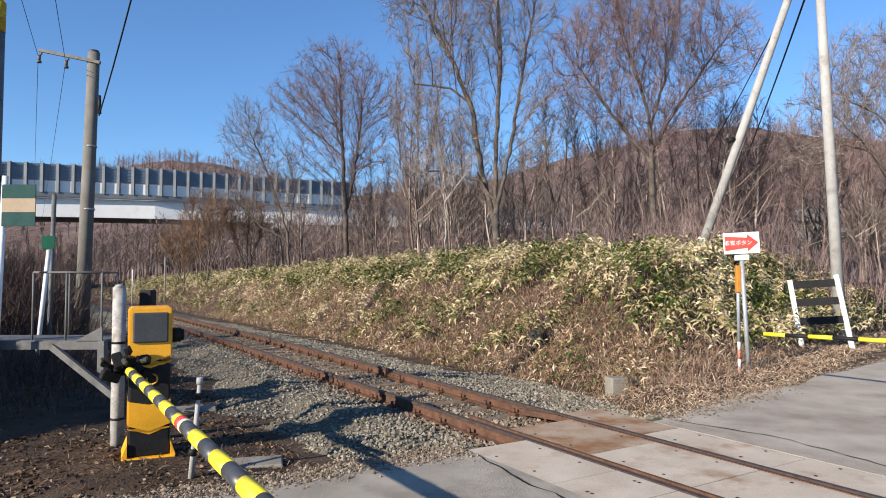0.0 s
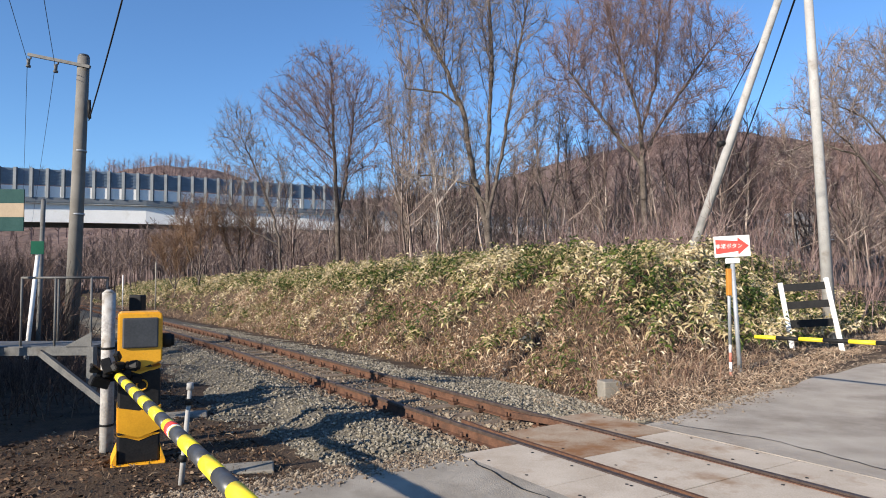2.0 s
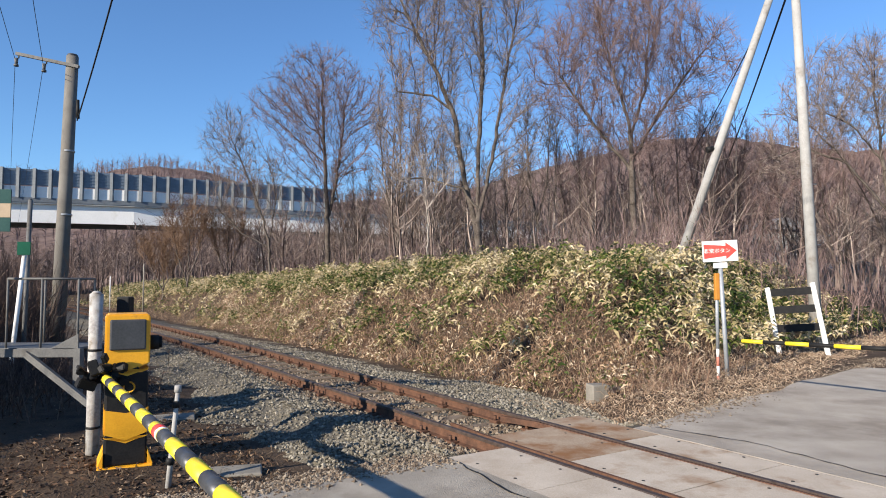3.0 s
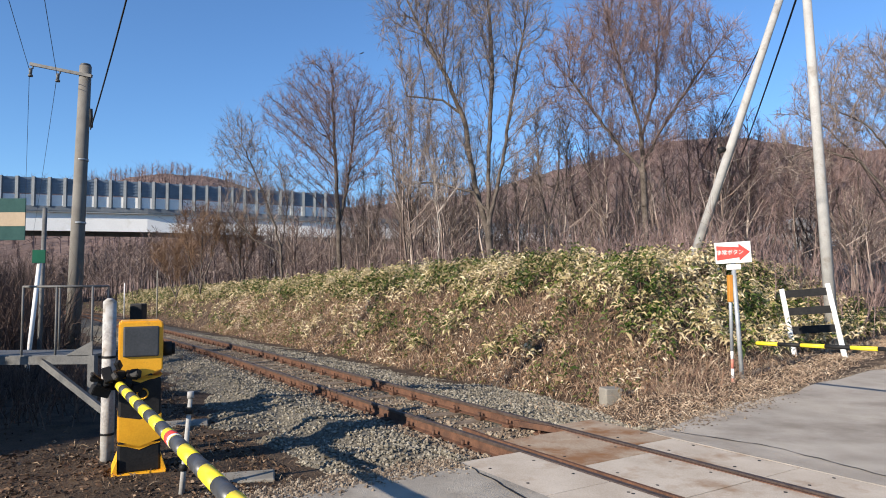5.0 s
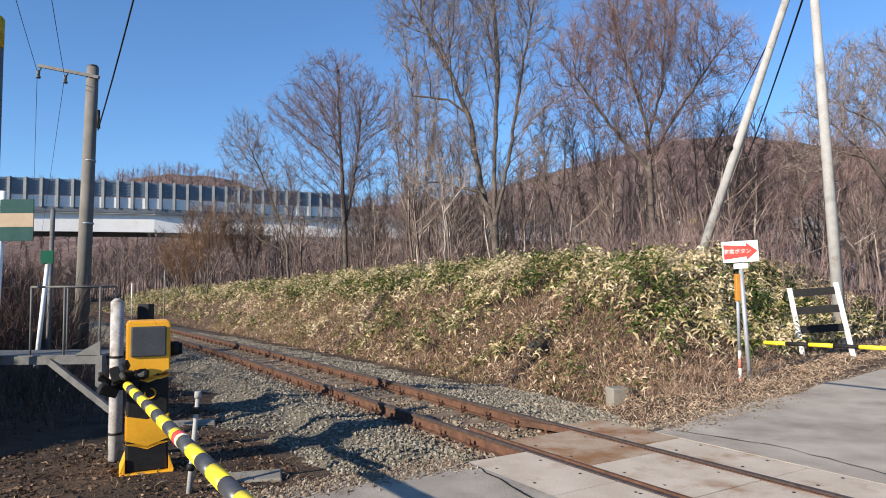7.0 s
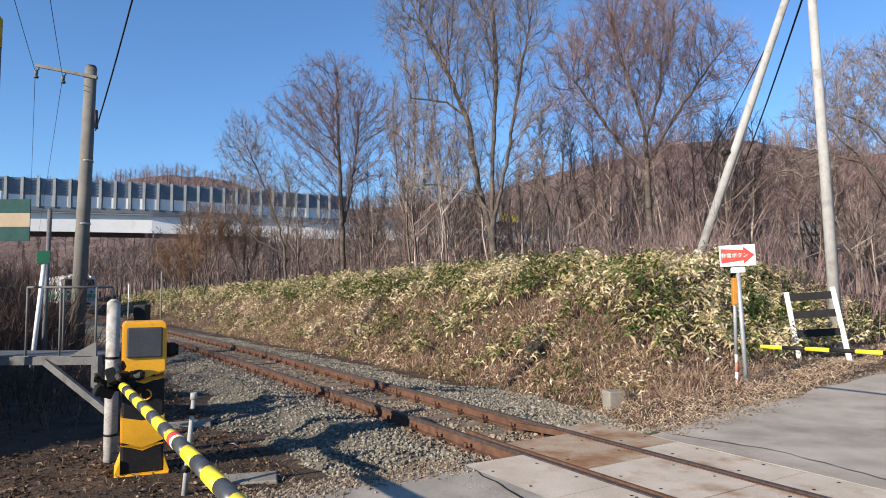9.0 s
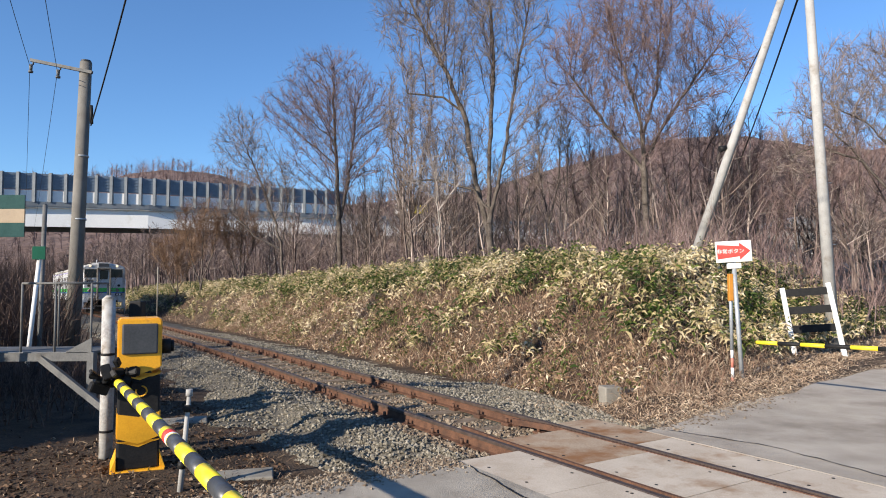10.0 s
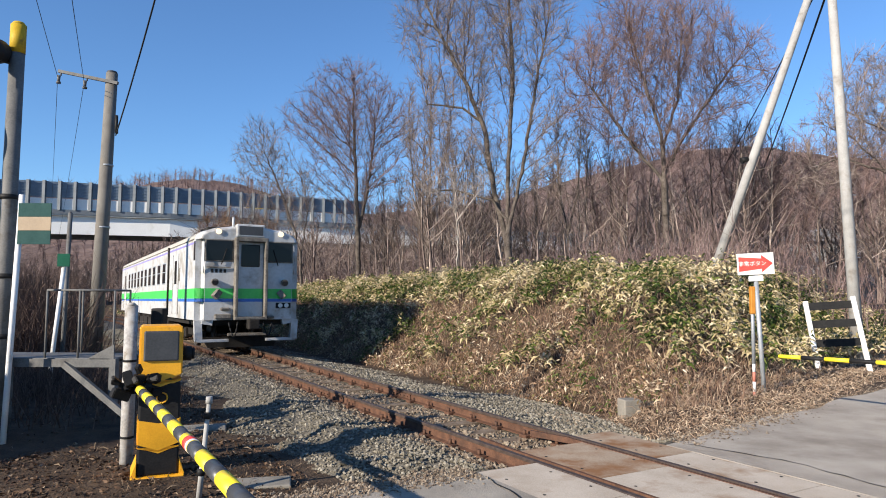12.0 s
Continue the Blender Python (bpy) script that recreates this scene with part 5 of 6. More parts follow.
def build_left_side():
    # white protection post beside the machine
    t = simple_post("bollard", -3.55, 7.35, ground_z(-3.55, 7.35), 1.55, 0.068, M_BOLLARD, "white painted steel protection post beside the barrier machine", "post", cap=M_BOLLARD)
    for h in (0.28, 0.85, 1.1):
        bm = bmesh.new()
        rod(bm, (0, 0, h), (0, 0, h + 0.025), 0.072)
        part("strap", bm, M_BLACK, t)
    t = thing("junction_box", Matrix.Translation((-3.35, 7.6, ground_z(-3.35, 7.6))), "small black cable box on a post", "junction box")
    bm = bmesh.new()
    box(bm, -0.07, 0.07, -0.07, 0.07, 1.42, 1.68, 0.015)
    part("case", bm, M_BLACK, t)
    bm = bmesh.new()
    rod(bm, (0, 0, -0.2), (0, 0, 1.43), 0.025)
    part("post", bm, M_GALV, t)
    simple_post("distance_marker", *spot(240, 56), -0.7, 2.15, 0.042, M_WHITE, "thin white marker post beside the line", "marker post")
    simple_post("distance_marker", *spot(297, 47), -0.6, 2.95, 0.045, M_CONCRETE, "grey marker post at the foot of the bank", "marker post")
    for x, y, turn, l, w in ((-3.45, 9.3, 20, 0.62, 0.34), (-1.92, 6.62, 14, 0.66, 0.3)):
        bm = bmesh.new()
        box(bm, -l / 2, l / 2, -w / 2, w / 2, -0.04, 0.05, 0.015)
        ob = mesh_ob("concrete_slab", bm, M_CONCRETE)
        ob.matrix_world = Matrix.Translation((x, y, ground_z(x, y) - 0.025)) @ Matrix.Rotation(radians(turn), 4, "Z") @ Matrix.Rotation(radians(3), 4, "X")
        tagged(ob, "weathered flat concrete trough lid lying in the litter", "slab", "trough lids beside the track")
    # wooden stake
    x, y = -2.25, 6.2
    t = thing("stake", Matrix.Translation((x, y, ground_z(x, y))), "weathered wooden stake with wire ties", "stake")
    bm = bmesh.new()
    rod(bm, (-0.06, -0.05, -0.1), (0.0, 0, 0.86), 0.028, 0.02, 8)
    rod(bm, (0, 0, 0.84), (0, 0, 0.9), 0.034, 0.03, 8)
    part("shaft", bm, M_TIMBERPOLE, t)
    bm = bmesh.new()
    rod(bm, (-0.012, -0.01, 0.7), (-0.008, -0.006, 0.76), 0.032, seg=10)
    part("wire_tie", bm, M_BLACK, t)
    bm = bmesh.new()
    rod(bm, (-0.045, -0.04, 0.2), (-0.042, -0.035, 0.26), 0.036, seg=10)
    part("wire_tie", bm, M_BLACK, t)
    # concrete catenary pole with a cross arm
    x, y = -9.62, 18.0
    t = thing("utility_pole", Matrix.Translation((x, y, ground_z(x, y))), "round concrete utility pole with a steel cross arm", "utility pole")
    z = ground_z(x, y)
    top = Vector((0.17, 0, 7.72 - z))
    bm = bmesh.new()
    rod(bm, (-0.03, 0, -0.5), top, 0.195, 0.15, 20)
    part("shaft", bm, M_POLE, t, smooth=False)
    bm = bmesh.new()
    rod(bm, top, top + Vector((0, 0, 0.06)), 0.146, 0.12, 20)
    part("cap", bm, M_DARKGREY, t)
    bm = bmesh.new()
    bar(bm, top + Vector((0.25, -0.15, -0.32)), top + Vector((-1.4, -0.15, 0.02)), 0.08, 0.08)
    part("cross_arm", bm, M_MAST, t)
    for k in (-1.33, -0.6):
        bm = bmesh.new()
        b = top + Vector((k, -0.15, -0.09 - (k + 1.4) * 0.2 + 0.05))
        rod(bm, b + Vector((0, 0, 0.1)), b + Vector((0, 0, -0.05)), 0.02, seg=8)
        rod(bm, b + Vector((-0.06, 0, -0.05)), b + Vector((-0.06, 0, -0.22)), 0.05, 0.035, 10)
        rod(bm, b + Vector((-0.06, 0, -0.22)), b + Vector((-0.06, 0, -0.27)), 0.06, 0.06, 10)
        part("insulator", bm, M_MAST, t)
    for h in (1.9, 3.6, 5.3):
        bm = bmesh.new()
        rod(bm, (0.02 + h * 0.02, 0, h), (0.02 + h * 0.02, 0, h + 0.05), 0.192 - 0.005 * h, seg=20)
        part("band", bm, M_GALV, t)
    bm = bmesh.new()
    rod(bm, top + Vector((0.22, -0.1, -1.2)), top + Vector((0.24, -0.1, -1.7)), 0.045, seg=8)
    part("cable_end", bm, M_BLACK, t)
    # thin pole, slanting white marker with green plate
    simple_post("thin_pole", *spot(92, 14.6), -0.35, 1.7 + (487 - 346) / 1184 * 14.6, 0.047, M_MAST, "thin dark steel pole", "pole", lean=(0.06, 0), cap=M_DARKGREY)
    x, y = spot(66, 13.5)
    z = -0.32
    t = thing("signal_marker", Matrix.Translation((x, y, z)), "slanting white post with a small green square plate", "marker sign")
    bm = bmesh.new()
    rod(bm, (0.02, 0, -0.2), (0.29, 0, 2.78), 0.042)
    part("post", bm, M_WHITE, t)
    bm = bmesh.new()
    box(bm, 0.16, 0.42, -0.07, -0.05, 2.53, 2.79, 0.004)
    part("plate", bm, M_GREEN, t)
    # crossing signal mast at the edge of the view
    x, y = -5.66, 8.35
    z = ground_z(x, y)
    t = thing("crossing_signal", Matrix.Translation((x, y, z)), "tall grey level crossing signal mast with a yellow head", "crossing signal")
    bm = bmesh.new()
    rod(bm, (0, 0, -0.3), (0.03, 0, 4.75 - z), 0.098, 0.088, 20)
    part("mast", bm, M_MAST, t)
    bm = bmesh.new()
    rod(bm, (0.03, 0, 4.75 - z), (0.033, 0, 5.12 - z), 0.091, 0.091, 20)
    rod(bm, (0.033, 0, 5.12 - z), (0.033, 0, 5.16 - z), 0.091, 0.06, 20)
    part("mast_head", bm, M_DULLYELLOW, t)
    bm = bmesh.new()
    rod(bm, (-0.1, -0.15, 4.72 - z), (-0.1, -0.45, 4.66 - z), 0.15, 0.17, 18)
    rod(bm, (-0.1, 0.0, 4.74 - z), (-0.1, -0.16, 4.72 - z), 0.12, 0.12, 14)
    part("lamp_hood", bm, M_BLACK, t)
    bm = bmesh.new()
    prev = None
    for k in range(13):
        w = k / 12 * math.pi * 0.75
        q = Vector((-0.3 + 0.22 * math.sin(w), -0.14, 3.6 - z + 0.30 * math.cos(w)))
        if prev:
            rod(bm, prev, q, 0.03, seg=8)
        prev = q
    rod(bm, prev, (-0.12, -0.14, 1.2 - z), 0.03, seg=8)
    part("conduit", bm, M_BLACK, t)
    for h in (1.25, 2.0, 3.0):
        bm = bmesh.new()
        rod(bm, (0.01, 0, h), (0.01, 0, h + 0.06), 0.104, seg=20)
        part("clamp", bm, M_BLACK, t)
    # striped panel on a white post
    x, y = -5.38, 8.2
    z = ground_z(x, y)
    t = thing("panel_sign", Matrix.Translation((x, y, z)), "green and tan striped panel on a thin white post", "sign")
    bm = bmesh.new()
    rod(bm, (-0.10, 0, -0.2), (0.0, 0, 2.9 - z), 0.034)
    part("post", bm, M_WHITE, t)
    for k, m in enumerate((M_TEAL, M_TAN, M_TEAL)):
        bm = bmesh.new()
        box(bm, 0.0, 0.41, -0.06, -0.045, 2.28 - z + k * 0.17, 2.28 - z + (k + 1) * 0.17 - 0.001, 0.002)
        part("panel", bm, m, t)
    # service platform with rails; its shade is put into the dull mast colour
    z0 = 0.80
    t = thing("service_platform", Matrix.Translation((-4.9, 8.7, ground_z(-4.9, 8.7))), "grey steel service platform with thin handrails on brackets", "platform")
    inv = t.matrix_world.inverted()
    def tpart(name, f, m):
        bm = bmesh.new()
        f(bm)
        bm.transform(inv)
        part(name, bm, m, t)
    tpart("deck", lambda bm: box(bm, -6.3, -4.45, 8.5, 9.3, z0 + 0.03, z0 + 0.06, 0.004), M_MAST)
    tpart("edge_beam", lambda bm: bar(bm, (-6.4, 8.5, z0), (-4.42, 8.5, z0), 0.05, 0.1), M_MAST)
    tpart("edge_beam", lambda bm: bar(bm, (-6.4, 9.3, z0), (-4.42, 9.3, z0), 0.05, 0.1), M_MAST)
    tpart("brace", lambda bm: bar(bm, (-5.05, 8.48, z0 - 0.01), (-4.1, 8.2, 0.2), 0.05, 0.08), M_MAST)
    tpart("end_plate", lambda bm: bar(bm, (-4.42, 8.5, z0 + 0.06), (-4.42, 8.5, z0 - 0.5), 0.08, 0.1, up=(0, 1, 0)), M_MAST)
    tpart("gusset", lambda bm: prism(bm, [(-4.75, z0 + 0.06), (-4.42, z0 + 0.06), (-4.42, z0 + 0.24)], 8.48, 8.5), M_MAST)
    tpart("leg", lambda bm: rod(bm, (-4.5, 9.2, -0.5), (-4.5, 9.2, z0), 0.035), M_MAST)
    tpart("leg", lambda bm: rod(bm, (-6.2, 9.2, -0.5), (-6.2, 9.2, z0), 0.035), M_MAST)
    for p in ((-5.32, 8.52), (-5.28, 9.28), (-4.9, 8.52), (-4.62, 9.28), (-4.45, 8.52)):
        tpart("stanchion", lambda bm: rod(bm, (*p, z0), (*p, z0 + 0.92), 0.014, seg=8), M_MAST)
    for q in (((-5.32, 8.52), (-4.45, 8.52)), ((-5.28, 9.28), (-4.62, 9.28)), ((-5.32, 8.52), (-5.28, 9.28)), ((-4.45, 8.52), (-4.62, 9.28))):
        tpart("handrail", lambda bm: rod(bm, (*q[0], z0 + 0.92), (*q[1], z0 + 0.92), 0.014, seg=8), M_MAST)
    t.location.x += 0.12


def text_mesh(body, size):
    cu = bpy.data.curves.new("lettering", "FONT")
    cu.body, cu.size, cu.align_x, cu.align_y, cu.extrude = body, size, "CENTER", "CENTER", 0.001
    ob = bpy.data.objects.new("lettering_curve", cu)
    scene.collection.objects.link(ob)
    me = bpy.data.meshes.new_from_object(ob.evaluated_get(bpy.context.evaluated_depsgraph_get()))
    bpy.data.objects.remove(ob)
    return me


def build_right_side():
    # emergency button sign
    x, y = 5.6, 12.3
    z = ground_z(x, y)
    t = thing("arrow_sign", Matrix.Translation((x, y, z)) @ Matrix.Rotation(radians(-14), 4, "Z") @ Matrix.Rotation(radians(-2.5), 4, "Y"), "white emergency button sign with a red arrow on a post", "sign")
    bm = bmesh.new()
    rod(bm, (0, 0, -0.2), (0, 0, 2.12 - z), 0.04)
    part("post", bm, M_GALV, t)
    bm = bmesh.new()
    box(bm, -0.31, 0.31, -0.07, -0.05, 2.08 - z, 2.47 - z, 0.006)
    part("board", bm, M_WHITE, t)
    bm = bmesh.new()
    box(bm, -0.12, 0.12, -0.05, 0.05, 1.96 - z, 2.06 - z, 0.01)
    part("bracket", bm, M_WHITE, t)
    bm = bmesh.new()
    c = 2.275 - z
    prism(bm, [(-0.285, c - 0.135), (0.10, c - 0.095), (0.10, c - 0.16), (0.29, c), (0.10, c + 0.16), (0.10, c + 0.095), (-0.285, c + 0.135)], -0.074, -0.0715)
    part("arrow", fixed(bm), M_RED, t, "red arrow")
    me = text_mesh("非常ボタン", 0.095)
    me.materials.clear()
    me.materials.append(M_WHITE)
    ob = new("lettering", me)
    ob.parent = t
    ob.matrix_basis = Matrix.Translation((-0.055, -0.0755, c)) @ Matrix.Rotation(radians(90), 4, "X")
    x2, y2 = 5.25, 11.9
    t = thing("button_post", Matrix.Translation((x2, y2, ground_z(x2, y2))), "thin post with an orange button box and red and white foot", "emergency button")
    bm = bmesh.new()
    rod(bm, (0, 0, 0.55), (0, 0, 1.9), 0.03)
    part("post", bm, M_GALV, t)
    for k in range(4):
        bm = bmesh.new()
        rod(bm, (0.0, 0, -0.1 + k * 0.17), (0.0, 0, -0.1 + (k + 1) * 0.17), 0.026)
        part("foot_band", bm, (M_FADED, M_WHITE)[k % 2], t)
    bm = bmesh.new()
    box(bm, -0.045, 0.035, -0.06, 0.03, 1.42, 1.9, 0.012)
    part("button_box", bm, M_ORANGE, t)
    # white frame with black slats
    x, y = 8.45, 15.0
    z = ground_z(x, y)
    t = thing("slatted_frame", Matrix.Translation((x, y, z)) @ Matrix.Rotation(radians(-18), 4, "Z"), "white painted frame with three black boards beside the road", "warning frame")
    for s, l in ((-1, 0.72), (1, 0.78)):
        bm = bmesh.new()
        bar(bm, (s * 0.50 + 0.16, 0, -0.2), (s * 0.47 - 0.09, 0.2, 1.62 if s > 0 else 1.5), 0.1, 0.09, up=(0, 1, 0))
        bmesh.ops.bevel(bm, geom=bm.edges[:], offset=0.01, segments=1, affect="EDGES")
        part("upright", bm, M_WHITE, t)
    for k, h in enumerate((0.56, 0.98, 1.38)):
        bm = bmesh.new()
        o = 0.13 - h * 0.13
        bar(bm, (-0.46 + o, 0.03 + h * 0.12, h), (0.46 + o, 0.03 + h * 0.12, h + 0.07), 0.04, 0.17, up=(0, 0, 1))
        part("board", bm, M_BLACK, t)
    # leaning timber poles
    x, y = 10.25, 17.2
    z = ground_z(x, y)
    t = thing("timber_pole", Matrix.Translation((x, y, z)), "bleached grey utility pole beside the road", "utility pole")
    bm = bmesh.new()
    head = Vector((-0.42, 0.0, 10.7 - z))
    rod(bm, (0, 0, -0.5), head, 0.155, 0.1, 18)
    part("shaft", bm, M_TIMBERPOLE, t)
    for h in (2.6, 4.2, 5.6, 7.0):
        bm = bmesh.new()
        rod(bm, (head.x * h / head.z + 0.1, -0.02, h), (head.x * h / head.z + 0.22, -0.02, h), 0.012, seg=6)
        part("step_bolt", bm, M_GALV, t)
    x, y = 7.2, 19.0
    z = ground_z(x, y)
    t2 = thing("brace_pole", Matrix.Translation((x, y, z)), "slanting bleached brace pole propping the utility pole", "brace pole")
    end = Vector((10.25 - 0.6 - x, 17.2 - y, 10.55 - z))
    bm = bmesh.new()
    rod(bm, end * -0.06, end, 0.135, 0.092, 18)
    part("shaft", bm, M_TIMBERPOLE, t2)
    bm = bmesh.new()
    q = end * 0.40
    rod(bm, q + Vector((-0.3, 0, 0)), q + Vector((-0.12, 0, 0.05)), 0.09, 0.07, 10)
    part("fitting", bm, M_BLACK, t2)
    # far barrier arm
    t = thing("far_barrier", Matrix.Translation((9.4, 2.6, 0)), "yellow and black striped barrier arm across the far road", "barrier arm")
    inv = t.matrix_world.inverted()
    p0, p1 = Vector((4.83, 10.1, 0.80)), Vector((8.9, 3.4, 0.98))
    w = (p1 - p0).normalized()
    s, k = 0.0, 0
    while s < (p1 - p0).length:
        bm = bmesh.new()
        rod(bm, p0 + w * s, p0 + w * (s + 0.34), 0.029, seg=12)
        bm.transform(inv)
        part("arm_band", bm, (M_ARMYELLOW, M_BLACK)[k % 2], t)
        s, k = s + 0.34, k + 1
    bm = bmesh.new()
    box(bm, 8.7, 9.15, 3.0, 3.45, -0.1, 1.3, 0.03)
    bm.transform(inv)
    part("housing", bm, M_YELLOW, t)
    # concrete trough end
    x, y = 3.05, 11.75
    t = thing("concrete_block", Matrix.Translation((x, y, ground_z(x, y))) @ Matrix.Rotation(radians(12), 4, "Z"), "weathered concrete cable trough end on the verge", "concrete block")
    bm = bmesh.new()
    box(bm, -0.15, 0.16, -0.1, 0.2, -0.1, 0.29, 0.02)
    box(bm, 0.16, 0.9, 0.02, 0.24, -0.1, 0.22, 0.02)
    part("body", bm, M_CONCRETE, t)


def wire(name, pts, r, label, group="overhead wires"):
    cu = bpy.data.curves.new(name, "CURVE")
    cu.dimensions, cu.bevel_depth, cu.bevel_resolution = "3D", r, 1
    sp = cu.splines.new("POLY")
    sp.points.add(len(pts) - 1)
    for q, p in zip(sp.points, pts):
        q.co = (*p, 1)
    ob = bpy.data.objects.new("wire_curve", cu)
    scene.collection.objects.link(ob)
    me = bpy.data.meshes.new_from_object(ob.evaluated_get(bpy.context.evaluated_depsgraph_get()))
    bpy.data.objects.remove(ob)
    me.materials.clear()
    me.materials.append(M_CABLE)
    return tagged(new(name, me), label, "cable", group)


def sag(p, q, drop, k=16):
    p, q = Vector(p), Vector(q)
    return [p.lerp(q, i / k) - Vector((0, 0, drop * 4 * (i / k) * (1 - i / k))) for i in range(k + 1)]


def build_wires():
    top = Vector((-9.45, 18, 7.72))
    for dx, dz in ((-1.42, -0.14), (-0.68, -0.3)):
        b = top + Vector((dx, -0.15, dz))
        wire("overhead_wire", sag(b, b + U * 62 + Vector((0, 0, -1.2)), 0.25), 0.007, "thin overhead wire from the concrete pole")
        wire("overhead_wire", sag(b, b + Vector((0.455, -0.89, 0)) * 34 + Vector((0, 0, 0.4)), 0.35), 0.007, "thin overhead wire from the concrete pole")
    a = top + Vector((0.22, -0.1, -1.75))
    wire("overhead_cable", sag(a, a + Vector((2.6, -4.0, 1.56)) * 3.2, 0.45), 0.018, "black overhead cable hanging from the concrete pole")
    wire("overhead_cable", sag((9.85, 17.2, 10.4), (16.0, 41, 8.6), 0.3), 0.022, "thin overhead cable behind the timber pole")
    wire("overhead_cable", sag((9.85, 17.2, 9.9), (18.5, 41, 8.2), 0.2), 0.03, "thin overhead cable behind the timber pole")


def build_truck():
    t = new("truck")
    tagged(t, "yellow truck with a white cab driving over the viaduct", "truck")
    bm = bmesh.new()
    box(bm, -1.1, 1.1, -2.9, 1.0, 0.7, 2.3, 0.06)
    part("load_body", bm, M_ARMYELLOW, t)
    bm = bmesh.new()
    box(bm, -1.05, 1.05, 1.15, 2.9, 0.6, 2.6, 0.15)
    cab = part("cab", bm, M_WHITE, t)
    bm = bmesh.new()
    box(bm, -0.95, 0.95, 2.86, 2.92, 1.6, 2.35, 0.02)
    part("windscreen", bm, M_DARKGREY, cab)
    bm = bmesh.new()
    box(bm, -0.9, 0.9, -2.8, 2.7, 0.45, 0.7)
    part("chassis", bm, M_BLACK, t)
    for x in (-0.95, 0.95):
        for y in (-1.9, 1.9):
            bm = bmesh.new()
            rod(bm, (x - 0.14, y, 0.45), (x + 0.14, y, 0.45), 0.45, seg=20)
            part("wheel", bm, M_BLACK, t)
    return t


def truck_pose(px):
    p, q = viaduct_at(px), viaduct_at(px - 12)
    n = (q - p).normalized()
    c = p + Vector((-n.y, n.x, 0)) * -3.0
    return pose(c.x, c.y, p.z - 3.9, 0, 0, math.degrees(math.atan2(-n.x, n.y)))


def build_bird():
    t = new("bird")
    tagged(t, "black crow flapping through the sky", "bird")
    M_CROW = mat("crow_feathers", (0.008, 0.008, 0.01), (0.018, 0.018, 0.022), 20, 0.5, 0.1, coords="Object")
    bm = bmesh.new()
    bmesh.ops.create_uvsphere(bm, u_segments=12, v_segments=8, radius=1, matrix=Matrix.Diagonal((0.075, 0.2, 0.07, 1)))
    part("body", bm, M_CROW, t, smooth=True)
    bm = bmesh.new()
    bmesh.ops.create_uvsphere(bm, u_segments=10, v_segments=7, radius=0.055, matrix=Matrix.Translation((0, 0.22, 0.02)))
    rod(bm, (0, 0.26, 0.02), (0, 0.33, 0.005), 0.02, 0.004, 8)
    part("head", bm, M_CROW, t)
    bm = bmesh.new()
    prism(bm, [(-0.03, -0.005), (0.03, -0.005), (0.03, 0.005), (-0.03, 0.005)], -0.18, -0.16)
    box(bm, -0.07, 0.07, -0.36, -0.17, -0.008, 0.008, 0.004)
    part("tail", fixed(bm), M_CROW, t)
    wings = []
    for s in (-1, 1):
        bm = bmesh.new()
        lo = [bm.verts.new((s * x, y, -0.006)) for x, y in ((0, 0.1), (0.22, 0.13), (0.46, 0.0), (0.44, -0.08), (0.2, -0.12), (0, -0.12))]
        hi = [bm.verts.new((v.co.x, v.co.y, 0.008)) for v in lo]
        bm.faces.new(lo)
        bm.faces.new(hi[::-1])
        for k in range(6):
            bm.faces.new((lo[k], hi[k], hi[(k + 1) % 6], lo[(k + 1) % 6]))
        wings.append((part("wing", fixed(bm), M_CROW, t), s))
    return t, wings


BIRD_WAY = [(0.0, 598, 335), (3.5, 598, 335), (4.3, 602, 140), (4.8, 612, 31), (4.9, 621, 18), (5.0, 630, 3), (5.2, 648, -28), (7.0, 820, -320), (12.0, 1300, -900)]


def bird_pose(px, py):
    depth = 62.0
    x, z = (px - 784) / 1184 * depth, 1.7 + (508 - py) / 1184 * depth
    return pose(x, depth + 0.02 * px, z, 25, 0, -55)


